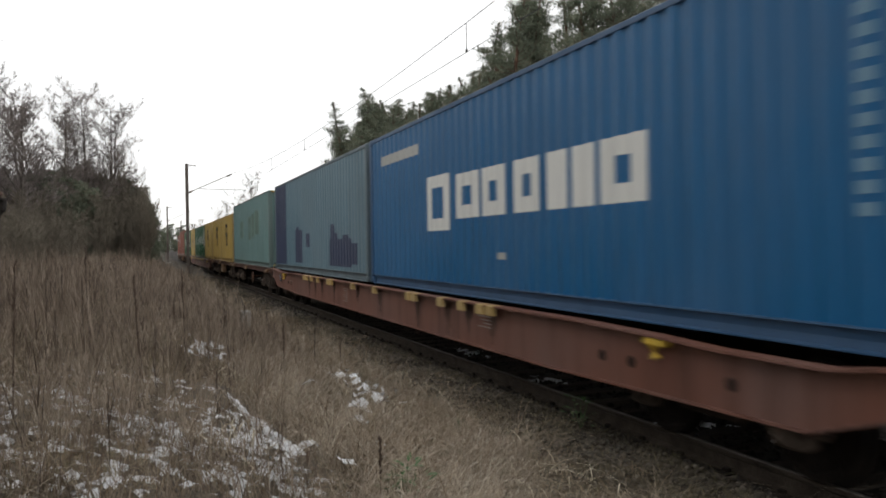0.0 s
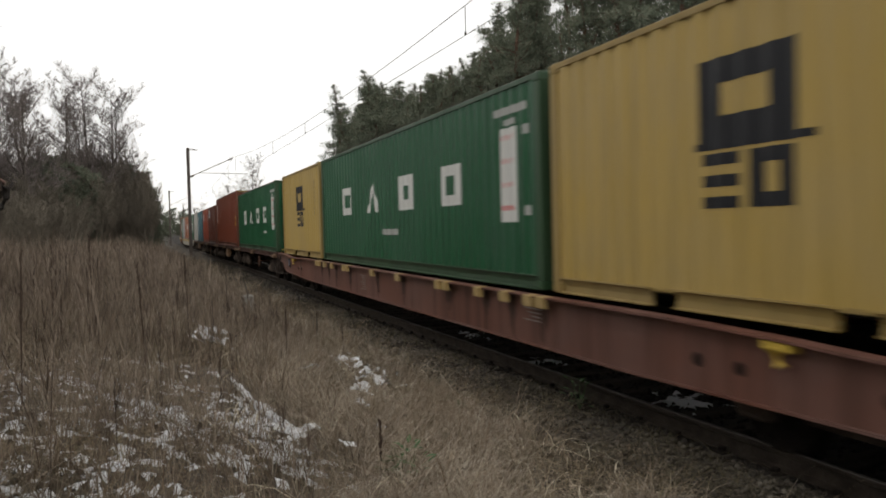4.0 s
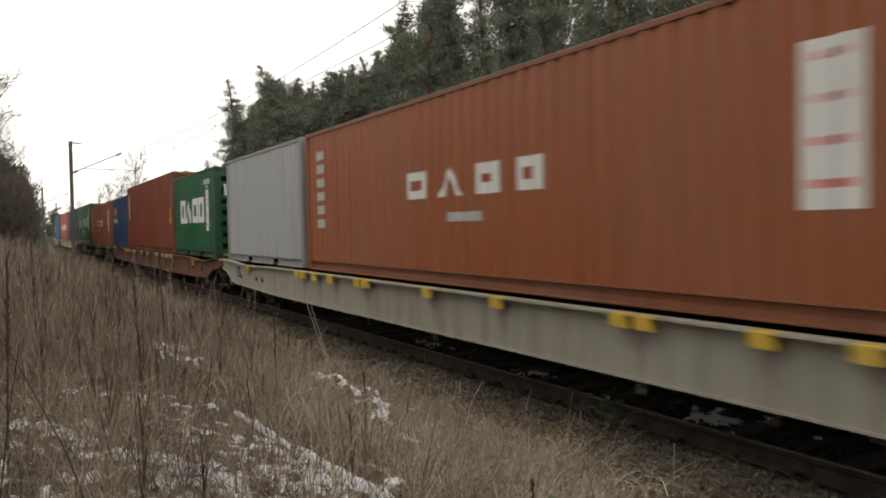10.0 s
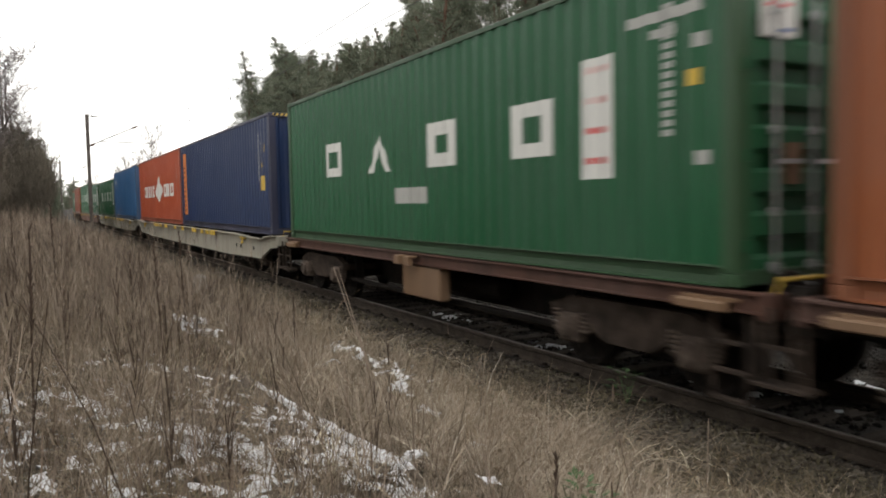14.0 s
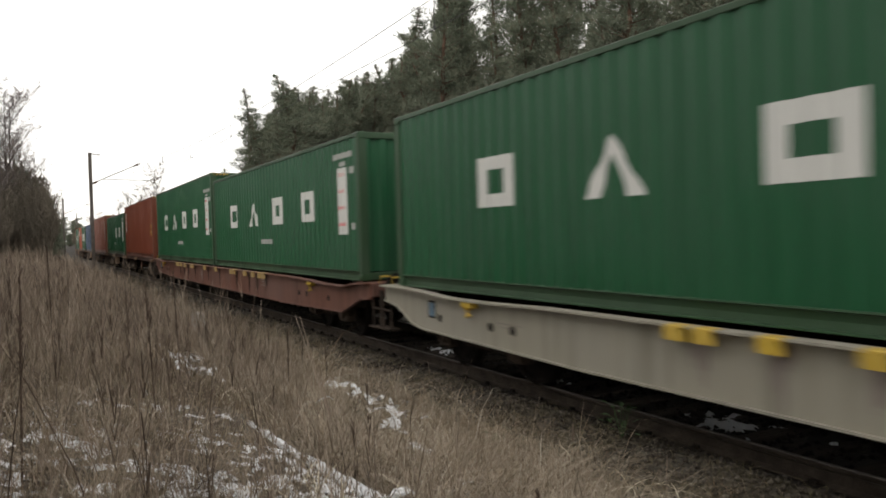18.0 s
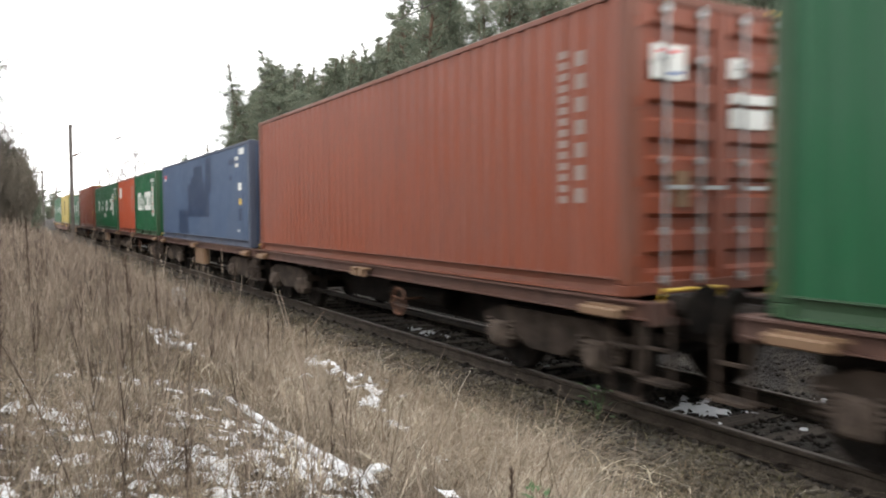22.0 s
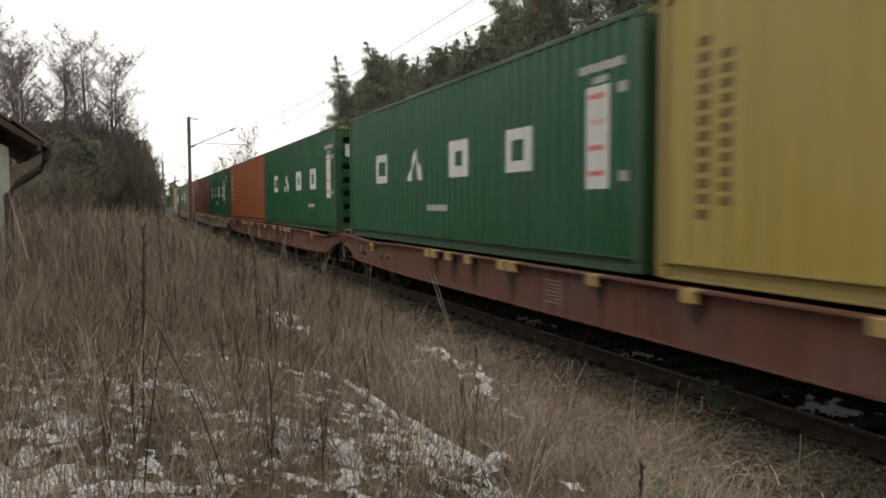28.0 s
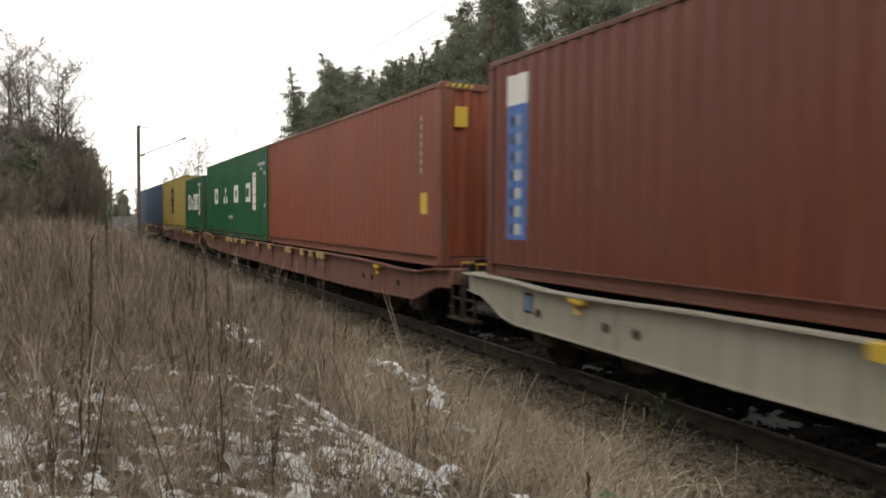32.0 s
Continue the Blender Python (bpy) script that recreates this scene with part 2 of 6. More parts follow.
# ---- mesh building ----
class Solid:
    """Collects boxes, prisms and tubes into one mesh."""

    def __init__(self):
        self.v, self.f = [], []

    def add(self, verts, faces):
        k = len(self.v)
        self.v += [tuple(p) for p in verts]
        self.f += [tuple(i + k for i in q) for q in faces]
        return self

    def box(self, x0, x1, y0, y1, z0, z1, bev=0.0):
        if bev <= 0:
            c = [(x, y, z) for z in (z0, z1) for x, y in ((x0, y0), (x1, y0), (x1, y1), (x0, y1))]
            return self.add(c, [(3, 2, 1, 0), (4, 5, 6, 7), (0, 1, 5, 4), (1, 2, 6, 5), (2, 3, 7, 6), (3, 0, 4, 7)])
        b = bev
        rings = []
        for z, i in ((z0, b), (z0 + b, 0), (z1 - b, 0), (z1, b)):
            a0, a1, c0, c1 = x0 + i, x1 - i, y0 + i, y1 - i
            rings.append([(a0 + b, c0, z), (a1 - b, c0, z), (a1, c0 + b, z), (a1, c1 - b, z), (a1 - b, c1, z), (a0 + b, c1, z), (a0, c1 - b, z), (a0, c0 + b, z)])
        return self.loft(rings)

    def loft(self, rings, cap=True, closed=True):
        k, n = len(self.v), len(rings[0])
        for r in rings:
            self.v += [tuple(p) for p in r]
        m = n if closed else n - 1
        for i in range(len(rings) - 1):
            for j in range(m):
                a, b = k + i * n + j, k + i * n + (j + 1) % n
                self.f.append((a, b, b + n, a + n))
        if cap:
            self.f.append(tuple(k + j for j in reversed(range(n))))
            self.f.append(tuple(k + (len(rings) - 1) * n + j for j in range(n)))
        return self

    def prism_y(self, outline, y0, y1):
        """An outline of (x, z) drawn out along y."""
        return self.loft([[(x, y0, z) for x, z in outline], [(x, y1, z) for x, z in outline]])

    def prism_x(self, outline, x0, x1):
        return self.loft([[(x0, y, z) for y, z in outline], [(x1, y, z) for y, z in outline]])

    def tube(self, points, radii, sides=8, cap=True):
        points = [Vector(p) for p in points]
        rings = []
        for i, p in enumerate(points):
            d = (points[min(i + 1, len(points) - 1)] - points[max(i - 1, 0)]).normalized()
            a = d.cross(Vector((0.31, 0.2, 0.93)) if abs(d.z) < 0.9 else Vector((1, 0, 0.1))).normalized()
            b = d.cross(a)
            r = radii[i] if isinstance(radii, (list, tuple)) else radii
            rings.append([p + r * (math.cos(2 * math.pi * s / sides) * a + math.sin(2 * math.pi * s / sides) * b) for s in range(sides)])
        return self.loft(rings, cap)

    def disc_x(self, x0, x1, y, z, profile, sides=24):
        """A wheel-like body round the x axis; profile: (x, radius) from x0 to x1."""
        rings = [[(px, y + r * math.cos(2 * math.pi * s / sides), z + r * math.sin(2 * math.pi * s / sides)) for s in range(sides)] for px, r in profile]
        return self.loft(rings)

    def mesh(self, name):
        m = bpy.data.meshes.new(name)
        m.from_pydata(self.v, [], self.f)
        m.update()
        return m


def part(name, shape, material, parent=None, label="", kind="", smooth=False):
    mesh = shape.mesh(name) if isinstance(shape, Solid) else shape
    if smooth:
        mesh.polygons.foreach_set("use_smooth", [True] * len(mesh.polygons))
    if not mesh.materials:
        mesh.materials.append(material)
    ob = new(name, mesh)
    if mesh.materials[0] != material:
        ob.material_slots[0].link = "OBJECT"
        ob.material_slots[0].material = material
    if parent:
        ob.parent = parent
    return tagged(ob, label, "", "", kind)


def empty(name, label, category, group="", kind=""):
    return tagged(new(name), label, category, group, kind)


def big(name, verts, faces, material, smooth=False):
    """A large mesh from arrays; faces all of one size."""
    verts, faces = np.asarray(verts, np.float32), np.asarray(faces, np.int32)
    m = bpy.data.meshes.new(name)
    m.vertices.add(len(verts))
    m.vertices.foreach_set("co", verts.ravel())
    n = faces.shape[1]
    m.loops.add(faces.size)
    m.loops.foreach_set("vertex_index", faces.ravel())
    m.polygons.add(len(faces))
    m.polygons.foreach_set("loop_start", np.arange(len(faces), dtype=np.int32) * n)
    m.polygons.foreach_set("loop_total", np.full(len(faces), n, np.int32))
    m.update(calc_edges=True)
    if smooth:
        m.polygons.foreach_set("use_smooth", np.ones(len(faces), bool))
    m.materials.append(material)
    return m


# ---- the line of the track: straight, then a right-hand bend ----
BEND, RADIUS, RUN = 105.0, 600.0, 0.0


def along(d, x=0.0, z=0.0):
    """Place and heading (degrees) at distance d along the track, x metres to its right."""
    if d <= BEND:
        return x, d, z, 0.0
    a = (d - BEND) / RADIUS
    return RADIUS - (RADIUS - x) * math.cos(a), BEND + (RADIUS - x) * math.sin(a), z, -math.degrees(a)


# how far the train has run, by seconds
RUNS = [(0, 0.0), (1, 13.46), (2, 27.02), (4.5, 61.3), (5, 68.28), (6, 82.2), (7, 96.19), (8, 110.23), (9, 124.38), (10, 138.57), (11, 152.78),
        (12, 167.08), (13, 181.35), (14, 195.7), (15, 210.11), (17.5, 246.38), (18, 253.74), (19, 268.63), (20, 283.65), (21, 298.66), (22, 313.7),
        (23, 328.8), (24, 343.92), (25, 359.07), (27.5, 396.97), (28, 404.65), (29, 420.06), (30, 435.54), (31, 451.07), (32, 466.67)]


def run(t):
    return float(np.interp(t, [r[0] for r in RUNS], [r[1] for r in RUNS]))


# ---- ground ----
def bank(x, y):
    """Height of the ground: ballast bed, ditch edge, then the bank up to the meadow."""
    cx = along(max(y, 0))[0] if y > BEND else 0.0
    x = x - cx
    # past x = 2: unseen far bank, added to block low light under the train
    knots = ((-60, 1.5), (-14, 1.15), (-9, 1.0), (-6.4, 0.86), (-5.0, 0.58), (-4.6, 0.45), (-3.2, 0.02), (-2.5, -0.13), (-1.9, -0.14), (-1.05, -0.155), (-0.92, -0.2), (1.55, -0.2), (1.95, -0.25), (2.6, 0.45), (3.6, 1.35), (5, 1.9), (8, 2.2), (12, 2.4), (60, 2.6))
    z = float(np.interp(x, [k[0] for k in knots], [k[1] for k in knots]))
    z = z if x < 1.6 or y < 110 else z + (0.3 - z) * min(1.0, (y - 110) / 40)
    amp = 0.0 if abs(x) < 1.2 else min(1.0, (abs(x) - 1.2) / 2.3)
    return z + amp * (0.05 * noise.noise((x * 0.7, y * 0.7, 3.1)) + 0.025 * noise.noise((x * 2.1, y * 2.1, 1.1)) + 0.10 * noise.noise((x * 0.15, y * 0.15, 7.7)))


def build_ground():
    xs = sorted(set([-1800, -700, -250, -120] + list(np.arange(-60, -14, 3.0)) + list(np.arange(-14, 5, 0.22)) + list(np.arange(5, 40, 2.0)) + [60, 120, 250, 700, 1800]))
    ys = sorted(set([-1800, -900, -500, -200, -80] + list(np.arange(-30, 4, 2.0)) + list(np.arange(4, 30, 0.3)) + list(np.arange(30, 80, 1.2)) + list(np.arange(80, 220, 4.0)) + [260, 340, 500, 900, 1900]))
    v = [(x, y, bank(x, y)) for y in ys for x in xs]
    n = len(xs)
    f = [(j * n + i, j * n + i + 1, (j + 1) * n + i + 1, (j + 1) * n + i) for j in range(len(ys) - 1) for i in range(n - 1)]
    m, nn, l, b = shader("meadow soil with dead grass, moss and thin snow")
    base = mixer(nn, l, (0.04, 0.032, 0.023), (0.095, 0.076, 0.056), noisy(nn, l, 1.3, 5, space="Object"))
    base = mixer(nn, l, base, (0.045, 0.046, 0.024), noisy(nn, l, 0.5, 4, lo=0.52, hi=0.7))
    base = mixer(nn, l, base, (0.045, 0.036, 0.028), noisy(nn, l, 14, 4, lo=0.45, hi=0.7))
    # ballast from the rails on: near black, the train's shade put into the colour
    geo = nn.new("ShaderNodeNewGeometry")
    sep = nn.new("ShaderNodeSeparateXYZ")
    l.new(geo.outputs["Position"], sep.inputs[0])
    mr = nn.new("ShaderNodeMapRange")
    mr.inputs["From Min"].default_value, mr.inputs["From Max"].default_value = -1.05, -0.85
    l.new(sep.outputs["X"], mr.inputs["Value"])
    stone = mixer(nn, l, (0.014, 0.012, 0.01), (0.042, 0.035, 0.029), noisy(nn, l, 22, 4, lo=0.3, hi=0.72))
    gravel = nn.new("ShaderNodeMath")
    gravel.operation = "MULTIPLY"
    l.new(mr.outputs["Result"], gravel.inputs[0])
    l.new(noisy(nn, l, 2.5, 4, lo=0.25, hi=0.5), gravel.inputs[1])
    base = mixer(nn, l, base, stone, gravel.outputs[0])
    # thin snow on the bank
    mr2 = nn.new("ShaderNodeMapRange")
    mr2.inputs["From Min"].default_value, mr2.inputs["From Max"].default_value = -3.4, -6.6
    l.new(sep.outputs["X"], mr2.inputs["Value"])
    mr3 = nn.new("ShaderNodeMapRange")
    mr3.inputs["From Min"].default_value, mr3.inputs["From Max"].default_value = 13.0, 9.5
    l.new(sep.outputs["Y"], mr3.inputs["Value"])
    sm = nn.new("ShaderNodeMath")
    sm.operation = "MULTIPLY"
    l.new(mr2.outputs["Result"], sm.inputs[0])
    l.new(mr3.outputs["Result"], sm.inputs[1])
    less = nn.new("ShaderNodeMath")
    less.operation = "MULTIPLY_ADD"
    l.new(sm.outputs[0], less.inputs[0])
    less.inputs[1].default_value, less.inputs[2].default_value = 0.34, -0.34
    sm2 = nn.new("ShaderNodeMath")
    sm2.operation = "ADD"
    l.new(less.outputs[0], sm2.inputs[0])
    l.new(noisy(nn, l, 7.0, 6, 0.75, lo=0.0, hi=1.0), sm2.inputs[1])
    cover = nn.new("ShaderNodeMapRange")
    cover.inputs["From Min"].default_value, cover.inputs["From Max"].default_value = 0.53, 0.58
    l.new(sm2.outputs[0], cover.inputs["Value"])
    base = mixer(nn, l, base, (0.6, 0.62, 0.66), cover.outputs["Result"])
    l.new(base, b.inputs["Base Color"])
    b.inputs["Roughness"].default_value = 0.95
    bumped(nn, l, b, noisy(nn, l, 18, 5), 0.8, 0.05)
    ob = part("ground", big("ground", v, f, m, True), m)
    tagged(ob, "meadow bank of brown dead grass with thin snow beside the track", "ground", kind="structure")


def build_track():
    track = empty("railway_track", "single railway track with rusty rails on grey ballast", "railway track", kind="structure")
    prof = [(-0.075, -0.172), (0.075, -0.172), (0.075, -0.16), (0.012, -0.14), (0.009, -0.05), (0.036, -0.035), (0.036, -0.006), (0.028, 0.0), (-0.028, 0.0), (-0.036, -0.006), (-0.036, -0.035), (-0.009, -0.05), (-0.012, -0.14), (-0.075, -0.16)]
    ds = [-600, -60, 0, 40] + list(range(80, 420, 10))
    for side in (-0.7535, 0.7535):
        s = Solid()
        s.loft([[(along(d, side + x)[0], along(d, side + x)[1], z) for x, z in prof] for d in ds])
        rail = part("rail", s, RAILTOP, track)
        s = Solid()
        s.loft([[(along(d, side + x)[0], along(d, side + x)[1], z) for x, z in ((-0.024, -0.002), (0.024, -0.002), (0.022, 0.003), (-0.022, 0.003))] for d in ds])
        part("running_band", s, POLISHED, rail, "bright worn running surface")
    wood = mottled("weathered sleeper wood", (0.05, 0.042, 0.036), (0.1, 0.085, 0.072), 5, 0.9, stretch=(0.2, 4, 1))
    s = Solid().box(-1.28, 1.28, -0.125, 0.125, -0.34, -0.172, 0.012)
    mesh = s.mesh("sleeper")
    plate = Solid()
    for side in (-0.7535, 0.7535):
        plate.box(side - 0.17, side + 0.17, -0.08, 0.08, -0.172, -0.158)
        for q in (-0.1, 0.1):
            plate.box(side + q - 0.02, side + q + 0.02, -0.03, 0.03, -0.158, -0.125)
    pm = plate.mesh("baseplate")
    d = -6.0
    while d < 150:
        x, y, z, h = along(d)
        ob = part("sleeper", mesh, wood, track)
        ob.matrix_basis = pose(x, y, random.uniform(-0.012, 0.006), 0, 0, h + random.uniform(-0.6, 0.6))
        if d < 45:
            p = part("baseplate", pm, GRIME_SHADE, ob)
        d += 0.62


# ---- shipping containers ----
WAVE = 0.278
STEP = ((0.0, 0.0), (0.072, 0.0), (0.145, 0.029), (0.208, 0.029), (0.278, 0.0))


def dent(y, half):
    """Depth of the pressed wall at distance y along a side that reaches from -half to half."""
    u = y + half - 0.17
    if u <= 0 or y > half - 0.17:
        return 0.0
    u = u % WAVE
    return float(np.interp(u, [s[0] for s in STEP], [s[1] for s in STEP]))


def breaks(half):
    out, k = [-half + 0.12, -half + 0.17], 0
    while True:
        base = -half + 0.17 + k * WAVE
        for s, _ in STEP[1:]:
            if base + s >= half - 0.17:
                return out + [half - 0.17, half - 0.12]
            out.append(base + s)
        k += 1


SHAPES = {}


def side_mesh(L, H):
    half, s = L / 2, Solid()
    ys = breaks(half)
    lo, hi, k = 0.16, H - 0.07, 0
    pts = [(-1.213 + dent(y, half), y) for y in ys]
    inner = [(-1.17, y) for y in ys]
    s.loft([[(x, y, lo) for x, y in pts], [(x, y, hi) for x, y in pts]], cap=False, closed=False)
    s.loft([[(x, y, hi) for x, y in inner], [(x, y, lo) for x, y in inner]], cap=False, closed=False)
    return s.mesh("side_panel")


def end_mesh(H):
    """A plain pressed end wall, facing -y, at y = 0."""
    s, xs, x = Solid(), [], -1.09
    while x < 1.09:
        for a, b in ((0, 0), (0.08, 0), (0.14, 0.045), (0.23, 0.045), (0.29, 0)):
            if x + a <= 1.09:
                xs.append((x + a, b))
        x += 0.31
    lo, hi = 0.16, H - 0.1
    s.loft([[(a, 0.02 + b, lo) for a, b in xs], [(a, 0.02 + b, hi) for a, b in xs]], cap=False, closed=False)
    s.box(-1.09, 1.09, 0.075, 0.09, lo, hi)
    return s.mesh("end_panel")


def leaf_mesh(H):
    """One door leaf, facing -y, its hinge side at x = -1.08 and its free side at x = -0.01."""
    s, zs = Solid(), []
    n = 7
    lo, hi = 0.14, H - 0.12
    pitch = (hi - lo - 0.1) / n
    for k in range(n):
        z = lo + 0.08 + k * pitch
        zs += [(z, 0.0), (z + 0.12 * pitch, 0.055), (z + 0.45 * pitch, 0.055), (z + 0.57 * pitch, 0.0)]
    zs = [(lo, 0.0)] + zs + [(hi, 0.0)]
    s.loft([[(-1.0, 0.02 + d, z) for z, d in zs], [(-0.09, 0.02 + d, z) for z, d in zs]], cap=False, closed=False)
    s.box(-1.08, -1.0, 0.0, 0.06, lo, hi).box(-0.09, -0.012, 0.0, 0.06, lo, hi)
    s.box(-1.0, -0.09, 0.075, 0.085, lo, hi)
    for k in range(4):
        z = lo + 0.2 + k * (hi - lo - 0.4) / 3
        s.box(-1.12, -1.03, -0.015, 0.0, z - 0.05, z + 0.05)
    return s.mesh("door_leaf")


def rod_mesh(H):
    s = Solid()
    s.tube([(0, -0.035, 0.1), (0, -0.035, H - 0.1)], 0.019, 8)
    for z in (0.16, 0.62, 1.3, H - 0.62, H - 0.18):
        s.box(-0.05, 0.05, -0.05, 0.0, z - 0.035, z + 0.035, 0.008)
    s.box(-0.01, 0.32, -0.06, -0.045, 1.02, 1.06)
    return s.mesh("lock_rod")


def shapes(L, H):
    key = (round(L, 2), round(H, 2))
    if key in SHAPES:
        return SHAPES[key]
    half, o = L / 2, {}
    o["side"] = side_mesh(L, H)
    far = side_mesh(L, H)
    far.transform(Matrix.Rotation(math.pi, 4, "Z"))
    o["far"] = far
    s = Solid()
    n = int(L / 0.45)
    for k in range(n):
        y0 = -half + 0.1 + k * (L - 0.2) / n
        s.box(-1.16, 1.16, y0, y0 + (L - 0.2) / n - 0.06, H - 0.03, H - 0.008)
    s.box(-1.17, 1.17, -half + 0.05, half - 0.05, H - 0.05, H - 0.028)
    o["roof"] = s.mesh("roof")
    s, o["beams"] = Solid().box(-1.13, 1.13, -half + 0.1, half - 0.1, 0.11, 0.15), []
    beam = Solid().box(-1.13, 1.13, -0.022, 0.022, 0.02, 0.108).mesh("floor_beam")
    for k in range(int(L / 1.2)):
        y = -half + 0.4 + k * (L - 0.8) / (int(L / 1.2) - 1)
        o["beams"].append((beam, y))
    o["floor"] = s.mesh("floor")
    # bottom rails, with fork pockets on the short boxes
    cuts = [(-half + 0.13, half - 0.13)] if L > 7 else [(-half + 0.13, -1.22), (-0.86, 0.86), (1.22, half - 0.13)]
    o["bottom"], o["bottom2"] = [], []
    for a, b in cuts:
        o["bottom"].append(Solid().prism_y([(-1.214, 0.0), (-1.14, 0.0), (-1.14, 0.178), (-1.222, 0.178), (-1.224, 0.164), (-1.176, 0.152), (-1.168, 0.085), (-1.176, 0.022), (-1.214, 0.012)], a, b))
    if L < 7:
        for y in (-1.04, 1.04):
            o["bottom"].append(Solid().box(-1.2, -1.15, y - 0.19, y + 0.19, 0.14, 0.175))
    o["bottom"] = [q.mesh("bottom_rail") for q in o["bottom"]]
    for q in o["bottom"]:
        m = q.copy()
        m.transform(Matrix.Diagonal((-1, 1, 1, 1)))
        m.flip_normals()
        o["bottom2"].append(m)
    o["top"] = Solid().box(-1.219, -1.159, -half + 0.13, half - 0.13, H - 0.075, H - 0.008, 0.008).mesh("top_rail")
    o["top2"] = Solid().box(1.159, 1.219, -half + 0.13, half - 0.13, H - 0.075, H - 0.008, 0.008).mesh("top_rail")
    s = Solid().box(-0.085, 0.075, -0.075, 0.075, 0.11, H - 0.11, 0.012)
    o["post"] = s.mesh("corner_post")
    s = Solid().box(-0.089, 0.089, -0.089, 0.089, -0.059, 0.059, 0.014)
    s.box(-0.092, -0.06, -0.032, 0.032, -0.04, 0.04, 0.01)
    o["casting"] = s.mesh("corner_casting")
    o["end"], o["leaf"], o["rod"] = end_mesh(H), leaf_mesh(H), rod_mesh(H)
    m = leaf_mesh(H)
    m.transform(Matrix.Diagonal((-1, 1, 1, 1)))
    m.flip_normals()
    o["leaf2"] = m
    o["sill"] = Solid().box(-1.13, 1.13, 0.0, 0.08, 0.01, 0.14, 0.01).mesh("end_sill")
    o["header"] = Solid().box(-1.13, 1.13, 0.0, 0.08, H - 0.12, H - 0.01, 0.01).mesh("end_header")
    SHAPES[key] = o
    return o


def mark_mesh(L, areas, lift=0.0035):
    """Painted areas on the near side that follow the pressed wall. Each area: d0, d1 from the rear end, then heights of its lower and
    upper edge at d0 and at d1."""
    half, s = L / 2, Solid()
    cuts = breaks(half)
    for d0, d1, a0, b0, a1, b1 in areas:
        y1, y0 = half - d0, half - d1
        ys = [y0] + [c for c in cuts if y0 < c < y1] + [y1]
        lo, hi = [], []
        for y in ys:
            w = (y1 - y) / max(1e-6, y1 - y0)
            x = -1.213 + dent(y, half) - lift
            lo.append((x, y, a0 + w * (a1 - a0)))
            hi.append((x, y, b0 + w * (b1 - b0)))
        s.loft([lo, hi], cap=False, closed=False)
    mesh = s.mesh("marking")
    bm = bmesh.new()
    bm.from_mesh(mesh)
    bmesh.ops.remove_doubles(bm, verts=bm.verts, dist=0.0005)
    bm.to_mesh(mesh)
    bm.free()
    return mesh


def rect(d0, d1, z0, z1):
    return (d0, d1, z0, z1, z0, z1)


def ring(d0, d1, z0, z1, w):
    """A hollow block."""
    ds, zs = (d0, d0 + w, d1 - w, d1), (z0, z0 + w * 0.8, z1 - w * 0.8, z1)
    return [rect(ds[i], ds[i + 1], zs[j], zs[j + 1]) for i in range(3) for j in range(3) if (i, j) != (1, 1)]


def gable(d0, d1, z0, z1, w):
    """A pointed block with an open foot."""
    m, q = (d0 + d1) / 2, 0.12 * (d1 - d0)
    zm = z0 + (z1 - z0) * 0.36
    return [(d0, d0 + w, z0, z0, z0, z0 + (z1 - z0) * w / (m - d0)), (d0 + w, m, z0, z0 + (z1 - z0) * w / (m - d0), z1 - 0.3 * (z1 - z0), z1),
            (m, d1 - w, z1 - 0.3 * (z1 - z0), z1, z0, z0 + (z1 - z0) * w / (m - d0)), (d1 - w, d1, z0, z0 + (z1 - z0) * w / (m - d0), z0, z0)]


def bars(d0, d1, z0, z1, n=3, fill=0.55):
    h = (z1 - z0) / (n - 1 + fill)
    return [rect(d0, d1, z0 + k * h, z0 + k * h + fill * h) for k in range(n)]


def dashes(d0, d1, z0, z1, n, fill=0.7):
    """A column of short bars, as lines of small writing."""
    h = (z1 - z0) / n
    return [rect(d0, d1, z0 + k * h, z0 + (k + fill) * h) for k in range(n)]


def four_blocks(up=0.0, big_=True, z0=1.1, z1=1.72, at=((2.38, 3.2), (4.5, 5.42), (6.72, 7.56), (8.9, 9.72)), w=0.2, which=(0, 1, 2, 3)):
    out = []
    for k in which:
        a, b = at[k]
        if k in (0, 3):
            out.append(ring(a, b, z0 + up, z1 + up, w))
        elif k == 1:
            out.append(gable(a, b, z0 + up, z1 + up, w * 1.25))
        else:
            out.append(ring(a, b, z0 + up, z1 + up, w * 1.15))
    return out


def plate_panel(d0, d1, z0, z1):
    """A white label column with four red lines: returns white areas and red areas."""
    h = (z1 - z0) / 4
    return [rect(d0, d1, z0, z1)], [rect(d0 + 0.12 * (d1 - d0), d1 - 0.12 * (d1 - d0), z0 + (k + 0.6) * h - 0.03, z0 + (k + 0.6) * h + 0.035) for k in range(4)]


JOINED = ("small_lettering", "lease_lettering", "serial", "overpaint", "old_lettering", "emblem")


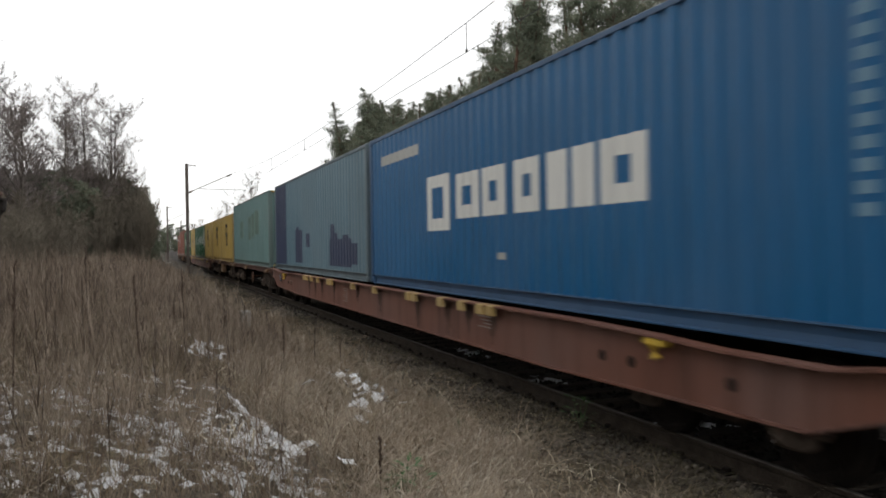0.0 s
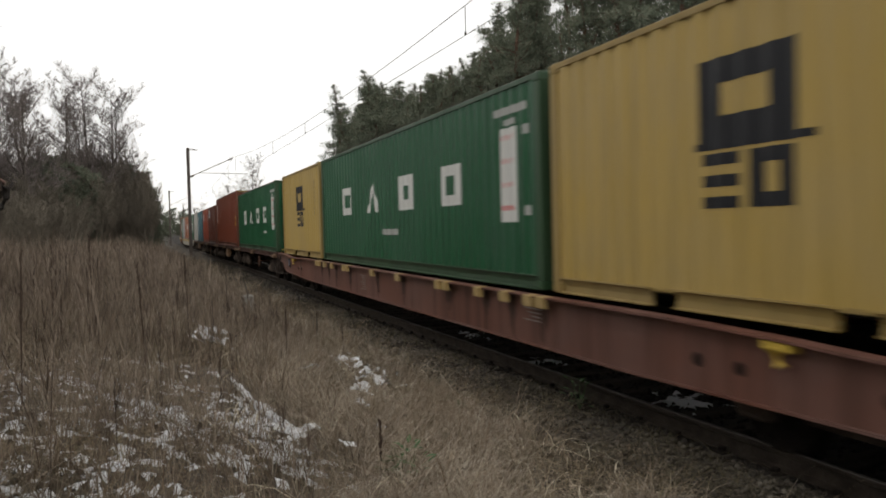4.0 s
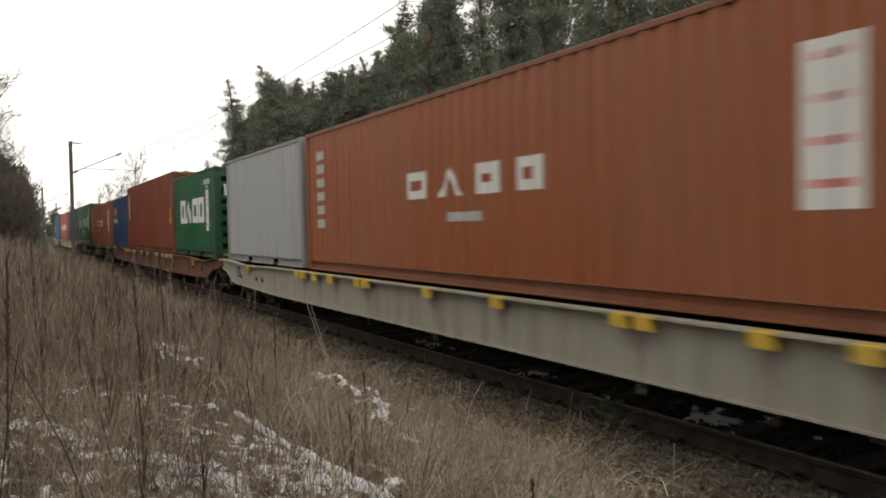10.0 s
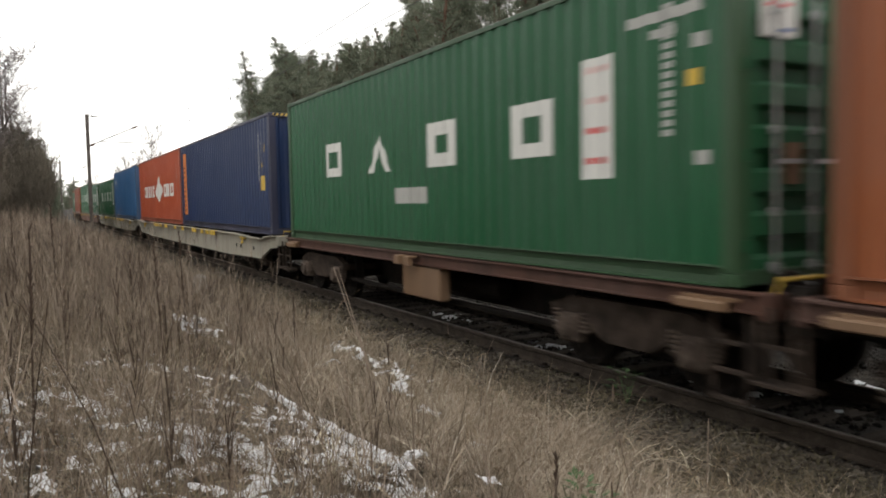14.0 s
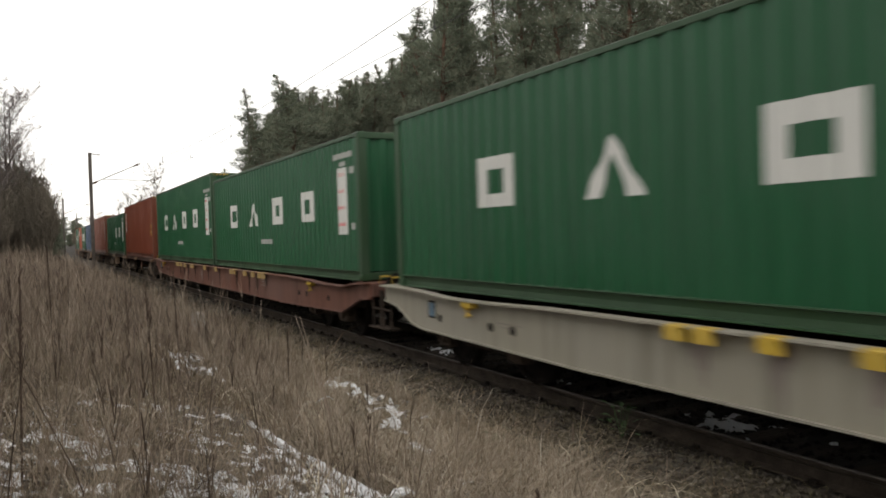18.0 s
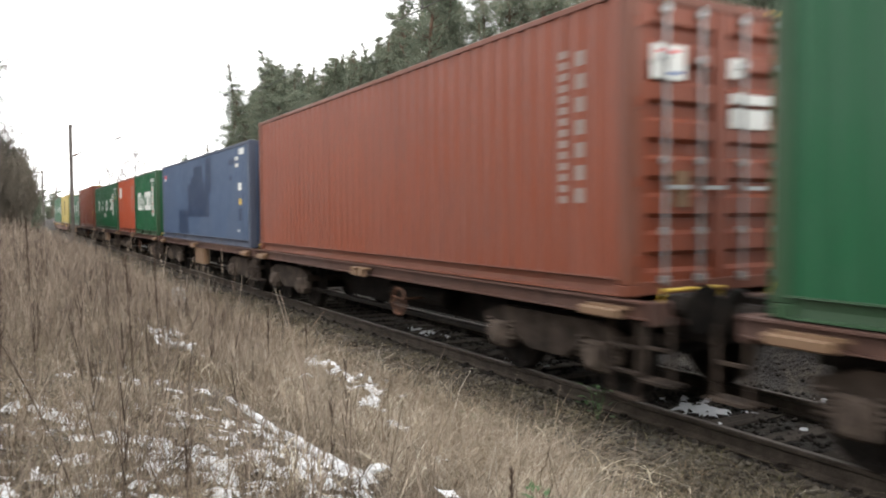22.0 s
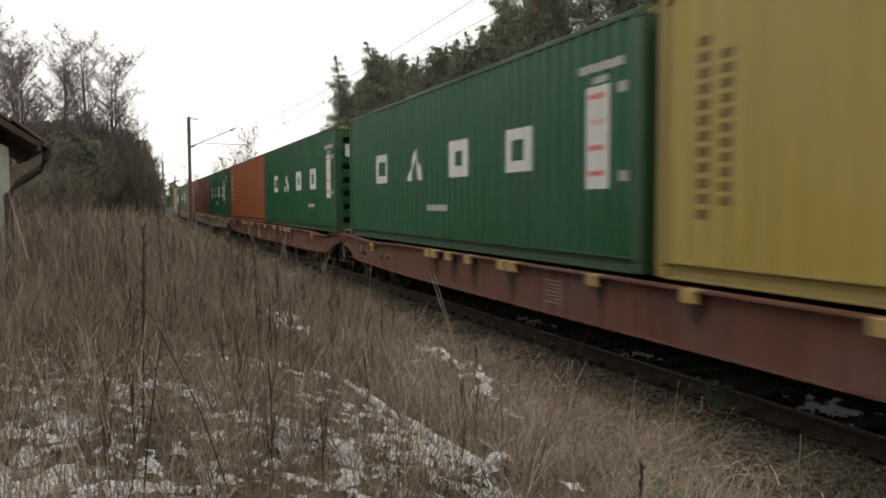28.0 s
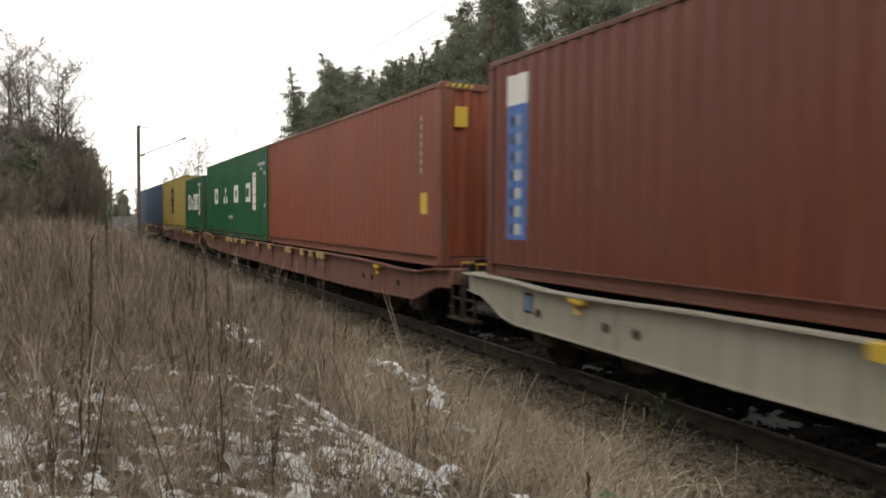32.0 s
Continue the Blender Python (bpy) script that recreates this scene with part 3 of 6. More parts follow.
def container(L, H, colour, label, door=False, marks=(), ends=(), group="containers on the train"):
    """marks: (name, areas, material)."""
    o, half = shapes(L, H), L / 2
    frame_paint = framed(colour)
    box = empty("shipping_container", label, "shipping container", group)
    for name, key in (("side_panel", "side"), ("side_panel", "far"), ("roof", "roof"), ("top_rail", "top"), ("top_rail", "top2")):
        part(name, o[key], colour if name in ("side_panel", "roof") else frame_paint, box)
    for side in ("bottom", "bottom2"):
        for mesh in o[side]:
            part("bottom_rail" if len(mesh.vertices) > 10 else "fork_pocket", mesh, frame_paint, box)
    part("floor", o["floor"], GRIME_SHADE, box)
    for mesh, y in o["beams"]:
        part("floor_beam", mesh, GRIME_SHADE, box).matrix_basis = pose(0, y, 0)
    for sx in (-1, 1):
        for sy in (-1, 1):
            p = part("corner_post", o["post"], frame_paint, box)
            p.matrix_basis = pose(sx * 1.134, sy * (half - 0.075), 0, 0, 0, 180 if sx > 0 else 0)
            for z in (0.059, H - 0.059):
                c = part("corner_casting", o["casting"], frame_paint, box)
                c.matrix_basis = pose(sx * 1.13, sy * (half - 0.089), z, 0, 0, 180 if sx > 0 else 0)
    for k, sy in enumerate((-1, 1)):
        turn = pose(0, sy * half, 0, 0, 0, 0 if sy < 0 else 180)
        for name, key in (("end_sill", "sill"), ("end_header", "header")):
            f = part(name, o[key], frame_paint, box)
            f.matrix_basis = turn
        if H > 2.7:
            for q in (-0.9, 0.9):
                bar = part("height_marker", Solid().box(q - 0.22, q + 0.22, -0.006, 0.0, H - 0.078, H - 0.022), YELLOW, box)
                bar.matrix_basis = turn
                for u in (-0.17, -0.06, 0.05, 0.16):
                    part("stripe", Solid().prism_y([(q + u - 0.04, H - 0.078), (q + u + 0.012, H - 0.078), (q + u + 0.04, H - 0.022), (q + u - 0.012, H - 0.022)], -0.009, -0.0065), BLACKP, bar)
        if (sy < 0) == bool(door):
            for key in ("leaf", "leaf2"):
                d = part("door_leaf", o[key], colour, box)
                d.matrix_basis = turn
                for x in (0.3, 0.78):
                    r = part("lock_rod", o["rod"], STEEL, d)
                    r.matrix_basis = pose(-x if key == "leaf" else x, 0, 0)
        else:
            e = part("end_panel", o["end"], colour, box)
            e.matrix_basis = turn
    if door:
        for x0, x1, z0, z1, m in ((-0.93, -0.5, H - 0.83, H - 0.5, WHITE), (0.12, 0.3, H - 0.75, H - 0.55, WHITE), (0.15, 0.75, H - 1.0, H - 0.9, WHITE), (0.15, 0.7, H - 1.25, H - 1.05, WHITE), (-0.62, -0.42, 0.85, 1.2, CREAMP)):
            tag = part("label", Solid().box(x0, x1, -half - 0.004, -half + 0.018, z0, z1), m, box)
            if z1 - z0 > 0.3 and m == WHITE:
                part("label_line", Solid().box(x0 + 0.06, x1 - 0.08, -half - 0.007, -half - 0.0045, z1 - 0.08, z1 - 0.05), REDP, tag)
                part("label_line", Solid().box(x0 + 0.2, x1 - 0.05, -half - 0.007, -half - 0.0045, z0 + 0.05, z0 + 0.075), BLUEP, tag)
    for x0, x1, z0, z1, m in ends:
        part("end_sign", Solid().box(x0, x1, -half - 0.004, -half + 0.035, z0, z1), m, box)
    for name, areas, m in marks:
        if areas:
            groups = areas if isinstance(areas[0], list) else ([areas] if name in JOINED else [[a] for a in areas])
            for g in groups:
                part(name, mark_mesh(L, g), m, box, kind="stuff" if name in JOINED and len(g) > 1 else "")
    return box


# ---- wagons ----
WAGON_DARK = paint("grimy brown-red wagon paint", (0.118, 0.058, 0.042), 0.5, 0.35, 0.7, 0.9)
def bogie(parent, y):
    """A cast two-axle truck under a wagon; returns its wheelsets, which turn."""
    s = Solid()
    for sx in (-1, 1):
        x0, x1 = sx * 1.0 - 0.06, sx * 1.0 + 0.06
        s.prism_x([(y - 1.25, 0.56), (y - 0.75, 0.62), (y - 0.35, 0.36), (y + 0.35, 0.36), (y + 0.75, 0.62), (y + 1.25, 0.56), (y + 1.25, 0.68), (y + 0.85, 0.8), (y - 0.85, 0.8), (y - 1.25, 0.68)], x0, x1)
    s.box(-0.95, 0.95, y - 0.2, y + 0.2, 0.5, 0.78, 0.03)
    s.box(-0.95, 0.95, y - 1.2, y - 1.1, 0.55, 0.66).box(-0.95, 0.95, y + 1.1, y + 1.2, 0.55, 0.66)
    frame_ = part("bogie_frame", s, BOGIE, parent)
    box_ = SHAPES.setdefault("axlebox", Solid().box(-0.1, 0.1, -0.16, 0.16, -0.17, 0.15, 0.03).disc_x(0, 0, 0, 0, [(-0.15, 0.04), (-0.15, 0.11), (-0.1, 0.12)], 14).mesh("axlebox"))
    coil = SHAPES.get("coil")
    if coil is None:
        s, pts = Solid(), []
        for k in range(41):
            a = 2 * math.pi * k / 8
            pts.append((0.065 * math.cos(a), 0.065 * math.sin(a), 0.24 * k / 40))
        s.tube(pts, 0.017, 5)
        coil = SHAPES["coil"] = s.mesh("spring")
    for sx in (-1, 1):
        for sy in (-0.9, 0.9):
            a = part("axlebox", box_, DUST, frame_)
            a.matrix_basis = pose(sx * 1.02, y + sy, 0.46, 0, 0, 0 if sx < 0 else 180)
            for q in (-0.24, 0.24):
                c = part("spring", coil, DUST, frame_)
                c.matrix_basis = pose(sx * 1.02, y + sy + q, 0.4)
    wheel = SHAPES.get("wheelset")
    if wheel is None:
        s = Solid()
        for sx in (-1, 1):
            p = [(sx * 0.68, 0.1), (sx * 0.68, 0.49), (sx * 0.705, 0.49), (sx * 0.715, 0.465), (sx * 0.815, 0.455), (sx * 0.815, 0.4), (sx * 0.77, 0.38), (sx * 0.76, 0.16), (sx * 0.83, 0.12)]
            s.disc_x(0, 0, 0, 0, p if sx > 0 else p[::-1], 28)
        s.tube([(-1.0, 0, 0), (1.0, 0, 0)], 0.08, 12)
        wheel = SHAPES["wheelset"] = s.mesh("wheelset")
    out = []
    for sy in (-0.9, 0.9):
        w = part("wheelset", wheel, GRIME_SHADE, parent)
        w.matrix_basis = pose(0, y + sy, 0.46)
        out.append((w, y + sy))
    return out


def end_gear(w, y, sign, colour, rail=True):
    """Buffers, coupling, step and yellow grab rail at a wagon's end."""
    for x in (-0.875, 0.875):
        s = Solid().tube([(x, y, 1.04), (x, y + sign * 0.26, 1.04)], 0.1, 14).tube([(x, y + sign * 0.26, 1.04), (x, y + sign * 0.33, 1.04)], 0.075, 12)
        s.tube([(x, y + sign * 0.33, 1.04), (x, y + sign * 0.36, 1.04)], [0.2, 0.225], 18)
        part("buffer", s, GRIME_SHADE, w)
    s = Solid().box(-0.06, 0.06, min(y, y + sign * 0.3), max(y, y + sign * 0.3), 0.96, 1.08, 0.01)
    s.tube([(0, y + sign * 0.3, 1.0), (0.03, y + sign * 0.38, 0.8), (0, y + sign * 0.3, 0.62)], 0.03, 8)
    for x in (-0.3, 0.28):
        s.tube([(x, y, 0.9), (x, y + sign * 0.2, 0.72), (x * 0.8, y + sign * 0.36, 0.66)], 0.025, 7)
    part("coupling", s, GRIME_SHADE, w)
    if rail:
        for x in (-1.1, 0.35):
            s = Solid().tube([(x, y + sign * 0.02, 1.02), (x, y + sign * 0.1, 1.2), (x + 0.75, y + sign * 0.1, 1.2), (x + 0.75, y + sign * 0.02, 1.02)], 0.017, 7)
            part("grab_rail", s, YELLOW, w)
    s = Solid()
    x = -1.2
    for q in (-0.16, 0.16):
        s.box(x, x + 0.025, y + sign * 0.12 + q - 0.02, y + sign * 0.12 + q + 0.02, 0.36, 0.98)
    s.box(x - 0.06, x + 0.16, y + sign * 0.12 - 0.2, y + sign * 0.12 + 0.2, 0.36, 0.385).box(x, x + 0.03, y + sign * 0.12 - 0.16, y + sign * 0.12 + 0.16, 0.66, 0.69)
    part("step", s, BOGIE, w)


def latch(w, y, double=False, z=1.03, colour=None):
    """A folding container stop: a lug over the girder's edge and a slanted flap below it."""
    for q in ((-0.16, 0.16) if double else (0,)):
        s = Solid().box(-1.392, -1.25, y + q - 0.115, y + q + 0.095, z - 0.004, z + 0.028, 0.008)
        s.prism_x([(y + q - 0.105, z - 0.105), (y + q + 0.095, z - 0.105), (y + q + 0.11, z + 0.004), (y + q - 0.09, z + 0.004)], -1.395, -1.335)
        part("container_latch", s, colour or LATCH, w)


RUNS_DOWN = random.Random(12)


def bellied_wagon(L, colour, label, latches):
    """A long container wagon with deep side girders, sloped up at the ends. L: length over the headstocks."""
    w, h = empty("container_wagon", label, "freight wagon", "wagons of the train"), L / 2
    top = [(-h, 1.1), (-h + 0.5, 1.08), (-h + 1.1, 1.0), (-h + 2.2, 1.0), (-h + 3.0, 1.03), (-h + 4.4, 1.055), (h - 4.4, 1.055), (h - 3.2, 1.03), (h - 2.2, 1.03), (h - 1.1, 1.09), (h, 1.1)]
    low = [(h, 0.86), (h - 0.42, 0.81), (h - 0.7, 0.71), (h - 0.95, 0.59), (h - 1.3, 0.53), (h - 5, 0.455), (-h + 5, 0.455), (-h + 1.35, 0.52), (-h + 0.75, 0.71), (-h + 0.4, 0.82), (-h, 0.84)]
    for sx in (-1, 1):
        s = Solid().prism_x(low + top, sx * 1.245 - 0.008, sx * 1.245 + 0.008)
        g = part("side_girder", s, colour, w)
        s = Solid()
        for line, dz, wide in ((top, 0.0, 0.125), (low, 0.0, 0.04)):
            a, b = (sx * 1.245 - 0.03, sx * 1.245 + sx * wide) if sx > 0 else (sx * 1.245 - wide, sx * 1.245 + 0.03)
            pts = sorted(line)
            for (y0, z0), (y1, z1) in zip(pts, pts[1:]):
                if y1 - y0 > 0.001:
                    q = 0.022
                    s.add([(a, y0, z0 - q), (b, y0, z0 - q), (b, y1, z1 - q), (a, y1, z1 - q), (a, y0, z0), (b, y0, z0), (b, y1, z1), (a, y1, z1)], [(3, 2, 1, 0), (4, 5, 6, 7), (0, 1, 5, 4), (1, 2, 6, 5), (2, 3, 7, 6), (3, 0, 4, 7)])
        part("girder_flange", s, colour, g)
    part("centre_sill", Solid().box(-0.25, 0.25, -h, h, 0.6, 0.95), GRIME_SHADE, w)
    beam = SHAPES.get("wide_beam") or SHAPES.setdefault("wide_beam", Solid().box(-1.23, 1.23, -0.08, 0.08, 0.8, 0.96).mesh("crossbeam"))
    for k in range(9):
        part("crossbeam", beam, GRIME_SHADE, w).matrix_basis = pose(0, -h + 0.5 + k * (L - 1.0) / 8, 0)
    for sy in (-1, 1):
        part("headstock", Solid().box(-1.24, 1.24, sy * h - 0.06, sy * h + 0.06, 0.86, 1.1, 0.02), colour, w)
        end_gear(w, sy * h, sy, colour)
    for y in (-h + 0.35, h - 0.35):
        part("end_deck", Solid().box(-1.24, 1.24, y - 0.3, y + 0.3, 1.055, 1.085), colour, w)
    for y, d in latches:
        latch(w, y, d, 1.03, YELLOW if colour == WAGON_GREY else LATCH)
        # dark strips below the latch: rust run-off with the latch's shadow painted in
        stain_shadow = Solid()
        for q in (-0.1, -0.065, -0.03, 0.0, 0.03, 0.06, 0.095):
            top, low_z, wide = 1.0, 0.98 - RUNS_DOWN.uniform(0.18, 0.56) * (1.2 - 5 * abs(q)), RUNS_DOWN.uniform(0.014, 0.034)
            stain_shadow.prism_x([(y + q - wide, top), (y + q - wide * 0.5, low_z), (y + q + wide * 0.4, low_z), (y + q + wide, top)], -1.2555, -1.2535)
        part("rust_stain", stain_shadow, RUST_SHADOW if colour != WAGON_GREY else FADED, w, kind="stuff")
    for y in (-h + 3.0, h - 2.75):
        s = Solid().tube([(-1.25, y, 0.95), (-1.34, y, 0.93), (-1.34, y - 0.05, 0.82)], 0.05, 8).box(-1.36, -1.25, y - 0.16, y + 0.12, 0.93, 1.0, 0.01)
        part("lifting_hook", s, YELLOW, w)
        # holes are near-black discs on the girder, their inner shade given by colour
        for q in (-0.9, 0.45, 0.95):
            part("girder_hole", Solid().disc_x(0, 0, y + q * (1 if y < 0 else -1), 0.72, [(-1.262, 0.03), (-1.262, 0.055), (-1.25, 0.06)], 12), GRIME_SHADE, w)
    plate = part("plate", Solid().box(-1.262, -1.25, h - 1.72, h - 1.52, 0.7, 0.95), GRIME_SHADE, w)
    part("plate_face", Solid().box(-1.265, -1.2622, h - 1.695, h - 1.545, 0.73, 0.92), paint("pale blue plate", (0.16, 0.27, 0.38), 0.05, 0.2, 0.5, 0.2), plate)
    for y0, n in ((1.75, 7), (-6.1, 4)):
        s = Solid()
        for k in range(n):
            s.box(-1.2565, -1.253, y0, y0 + 0.44 - 0.09 * (k % 3), 0.87 - 0.048 * k, 0.884 - 0.048 * k)
        part("lettering", s, FADED, w)
    part("lettering", Solid().box(-1.2565, -1.253, h - 3.9, h - 3.35, 0.78, 0.794).box(-1.2565, -1.253, h - 3.8, h - 3.45, 0.735, 0.747), FADED, w)
    turn = []
    for y in (-h + 2.6, h - 2.6):
        turn += bogie(w, y)
    return w, turn


def low_wagon(colour, label, tank=True, front=True):
    """A short container wagon with thin sills, open below, on two trucks."""
    w, h = empty("container_wagon", label, "freight wagon", "wagons of the train"), 6.34
    for sx in (-1, 1):
        s = Solid().prism_y([(sx * a, b) for a, b in ((1.16, 0.92), (1.25, 0.92), (1.25, 0.936), (1.22, 0.94), (1.22, 1.065), (1.27, 1.07), (1.27, 1.09), (1.16, 1.09), (1.16, 1.07), (1.2, 1.065), (1.2, 0.94), (1.16, 0.936))], -h, h)
        part("sill", s, colour, w)
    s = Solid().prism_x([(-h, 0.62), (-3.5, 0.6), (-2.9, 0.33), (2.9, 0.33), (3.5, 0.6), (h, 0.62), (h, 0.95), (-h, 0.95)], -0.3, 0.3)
    part("centre_sill", s, GRIME_SHADE, w)
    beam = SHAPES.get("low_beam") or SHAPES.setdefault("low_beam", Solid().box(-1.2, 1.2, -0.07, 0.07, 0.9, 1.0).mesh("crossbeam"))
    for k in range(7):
        part("crossbeam", beam, GRIME_SHADE, w).matrix_basis = pose(0, -h + 0.4 + k * (2 * h - 0.8) / 6, 0)
    for sy in (-1, 1):
        part("headstock", Solid().box(-1.2, 1.2, sy * h - 0.06, sy * h + 0.06, 0.86, 1.09, 0.015), colour, w)
        end_gear(w, sy * h, sy, colour, rail=(sy < 0))
        y = sy * (h - 0.55)
        s = Solid().box(-1.34, -1.2, y - 0.28, y + 0.28, 0.91, 1.0, 0.015).box(-1.3, -1.2, y - 0.36, y + 0.2, 1.0, 1.03)
        part("end_bracket", s, CREAMP, w, "tan bracket")
    latch(w, 0.0, True, 1.02, CREAMP)
    if not front:
        part("equipment_box", Solid().box(-1.23, -1.05, -0.92, 0.3, 0.43, 0.9, 0.02), CREAMP, w, "tan side plate under the sill")
    if tank:
        part("brake_tank", Solid().tube([(-0.55, -1.6, 0.62), (-0.55, -1.55, 0.62), (-0.55, 0.35, 0.62), (-0.55, 0.4, 0.62)], [0.1, 0.15, 0.15, 0.1], 14), GRIME_SHADE, w)
    s = Solid()
    ringp = [(-1.2, -1.16 + 0.2 * math.cos(a), 0.6 + 0.2 * math.sin(a)) for a in np.linspace(0, 2 * math.pi, 19)]
    s.tube(ringp, 0.022, 6, False)
    for a in (0.4, 2.5, 4.6):
        s.tube([(-1.2, -1.16, 0.63), (-1.2, -1.16 + 0.2 * math.cos(a), 0.6 + 0.2 * math.sin(a))], 0.014, 6)
    s.tube([(-1.2, -1.16, 0.63), (-0.8, -1.16, 0.63)], 0.02, 6)
    if front:
        part("brake_wheel", s, RUSTY, w, "rusty hand brake wheel")
    s = Solid()
    for z in (0.16, 0.4, 0.64):
        s.box(-1.24, -1.16, -h + 0.1, -h + 0.5, z, z + 0.025)
    s.box(-1.22, -1.19, -h + 0.1, -h + 0.13, 0.16, 0.9).box(-1.22, -1.19, -h + 0.47, -h + 0.5, 0.16, 0.9)
    part("ladder", s, BOGIE, w)
    part("truss", Solid().box(-0.9, -0.84, -3.6, 3.6, 0.36, 0.42).box(-0.9, -0.84, -3.6, -3.5, 0.36, 0.9).box(-0.9, -0.84, 3.5, 3.6, 0.36, 0.9), GRIME_SHADE, w)
    turn = []
    for y in (-h + 1.75, h - 1.75):
        turn += bogie(w, y)
    return w, turn


# ---- the train: wagons and their loads, front to rear ----
FADED = paint("faded white lettering", (0.34, 0.29, 0.26), 0.0, 0.2, 0.6, 0.3)
STD, HIGH, L40, L20 = 2.591, 2.896, 12.19, 6.06
BLUE = paint("deep blue container paint", (0.012, 0.125, 0.3), 0.08, 0.2, 0.45, 0.3)
GREYBLUE = paint("faded grey-blue container paint", (0.13, 0.215, 0.265), 0.25, 0.3, 0.5, 0.4)
INK = paint("dark blue overpaint", (0.042, 0.055, 0.105), 0.05, 0.15, 0.5, 0.15)
SEA = paint("faded sea-green container paint", (0.165, 0.275, 0.27), 0.3, 0.35, 0.6, 0.35)
SEAOLD = paint("ghost of old lettering, olive", (0.135, 0.2, 0.16), 0.1, 0.25, 0.6, 0.3)
MUSTARD = paint("mustard yellow container paint", (0.56, 0.39, 0.11), 0.32, 0.25, 0.55, 0.35)
GREEN = paint("bottle green container paint", (0.019, 0.115, 0.048), 0.14, 0.16, 0.45, 0.3)
MAROON = paint("maroon container paint", (0.175, 0.049, 0.029), 0.15, 0.2, 0.5, 0.35)
OXIDE = paint("red-brown container paint", (0.245, 0.06, 0.029), 0.15, 0.2, 0.5, 0.35)
VERMIL = paint("vermilion container paint", (0.49, 0.098, 0.043), 0.15, 0.2, 0.5, 0.3)
TEAL = paint("teal container paint", (0.05, 0.2, 0.25), 0.2, 0.2, 0.5, 0.3)
WHITEBOX = paint("rust-streaked off-white container paint", (0.6, 0.585, 0.53), 0.75, 0.3, 0.6, 0.5)
TERRA = paint("terracotta container paint", (0.345, 0.105, 0.038), 0.12, 0.25, 0.5, 0.3)
SILVER = paint("pale grey container paint", (0.42, 0.43, 0.43), 0.1, 0.2, 0.5, 0.3)
# navy lightened, with some sky reflection held in its base colour
NAVY = paint("navy container paint", (0.023, 0.042, 0.112), 0.08, 0.2, 0.45, 0.25)
ROYAL = paint("mid blue container paint", (0.04, 0.14, 0.32), 0.1, 0.2, 0.5, 0.3)
SLATE = paint("slate blue container paint", (0.074, 0.112, 0.19), 0.15, 0.3, 0.55, 0.3)
SLATEDARK = paint("dark slate overpaint", (0.03, 0.05, 0.1), 0.05, 0.15, 0.5, 0.2)
DULLRED = paint("dull red container paint", (0.265, 0.07, 0.035), 0.15, 0.25, 0.5, 0.35)
LEMON = paint("yellow container paint", (0.5, 0.38, 0.1), 0.15, 0.22, 0.5, 0.3)


def green40(up=0.0, which=(0, 1, 2, 3), panel=(11.1, 11.6), sub=(5.6, 6.6, 0.66, 0.77), top=True, back=0.1):
    w, r = plate_panel(panel[0] - back, panel[1] - back, 0.82 + up, 2.03 + up)
    at = ((2.38, 3.2), (4.5, 5.42), (6.72, 7.56), (8.9, 9.72))
    m = [("lettering", four_blocks(up, which=which, at=[(a - back, b - back) for a, b in at]), WHITE), ("label_column", w, WHITE), ("label_line", r, REDP)]
    small = []
    if top:
        small += [rect(10.9, 11.8, 2.2 + up, 2.3 + up), rect(11.2, 11.5, 2.06 + up, 2.14 + up), rect(11.72, 11.86, 1.9 + up, 2.02 + up), rect(11.75, 11.9, 0.9 + up, 1.02 + up)]
    if sub:
        small.append(rect(sub[0] - back, sub[1] - back, sub[2], sub[3]))
    return m + [("small_lettering", small, FADEDW)]


def green20():
    at = ((1.04, 1.84), (1.92, 2.84), (2.9, 3.72), (3.8, 4.62))
    w, r = plate_panel(4.87, 5.33, 0.77, 1.97)
    return [("lettering", four_blocks(0, z0=1.02, z1=1.78, at=at, w=0.22), WHITE), ("label_column", w, WHITE), ("label_line", r, REDP), ("small_lettering", [rect(4.6, 5.5, 2.14, 2.28), rect(4.95, 5.2, 2.02, 2.1), rect(5.45, 5.6, 0.9, 1.05)], FADEDW)]


def terra40(up=0.0, lease=True):
    at = ((4.35, 4.98), (5.3, 5.95), (6.25, 6.8), (7.15, 7.65))
    w, r = plate_panel(10.8, 11.3, 0.85 + up, 2.07 + up)
    m = [("lettering", four_blocks(up, z0=1.17, z1=1.55, at=at, w=0.15), WHITE), ("label_column", w, WHITE), ("label_line", r, REDP), ("small_lettering", [rect(5.55, 6.43, 0.84, 0.96)], FADEDW), ("yellow_label", [rect(11.52, 11.72, 1.47, 1.62)], YELLOW)]
    if lease:
        m.append(("lease_lettering", dashes(0.62, 0.95, 0.79, 2.3, 6, 0.62), FADEDW))
    return m


def tick(up=0.0):
    """White column of three signs near the rear end, yellow labels near the front."""
    return [("lease_lettering", dashes(0.46, 0.84, 1.38 + up, 2.54 + up, 3, 0.8), WHITE), ("yellow_label", [rect(11.25, 11.55, 1.05, 1.3), rect(11.28, 11.5, 1.4, 1.58)], YELLOW), ("small_lettering", dashes(11.6, 11.72, 1.2, 2.5, 12, 0.6), FADEDW)]


def smalls(d, z0, z1, n=10, m=None, w=0.14):
    return ("small_lettering", dashes(d, d + w, z0, z1, n, 0.65), m or FADEDW)


FADEDW = paint("greyed white small lettering", (0.5, 0.5, 0.47), 0.0, 0.2, 0.6, 0.3)
GHOSTB = paint("blue logo paint", (0.09, 0.2, 0.5), 0.0, 0.1, 0.5, 0.1)
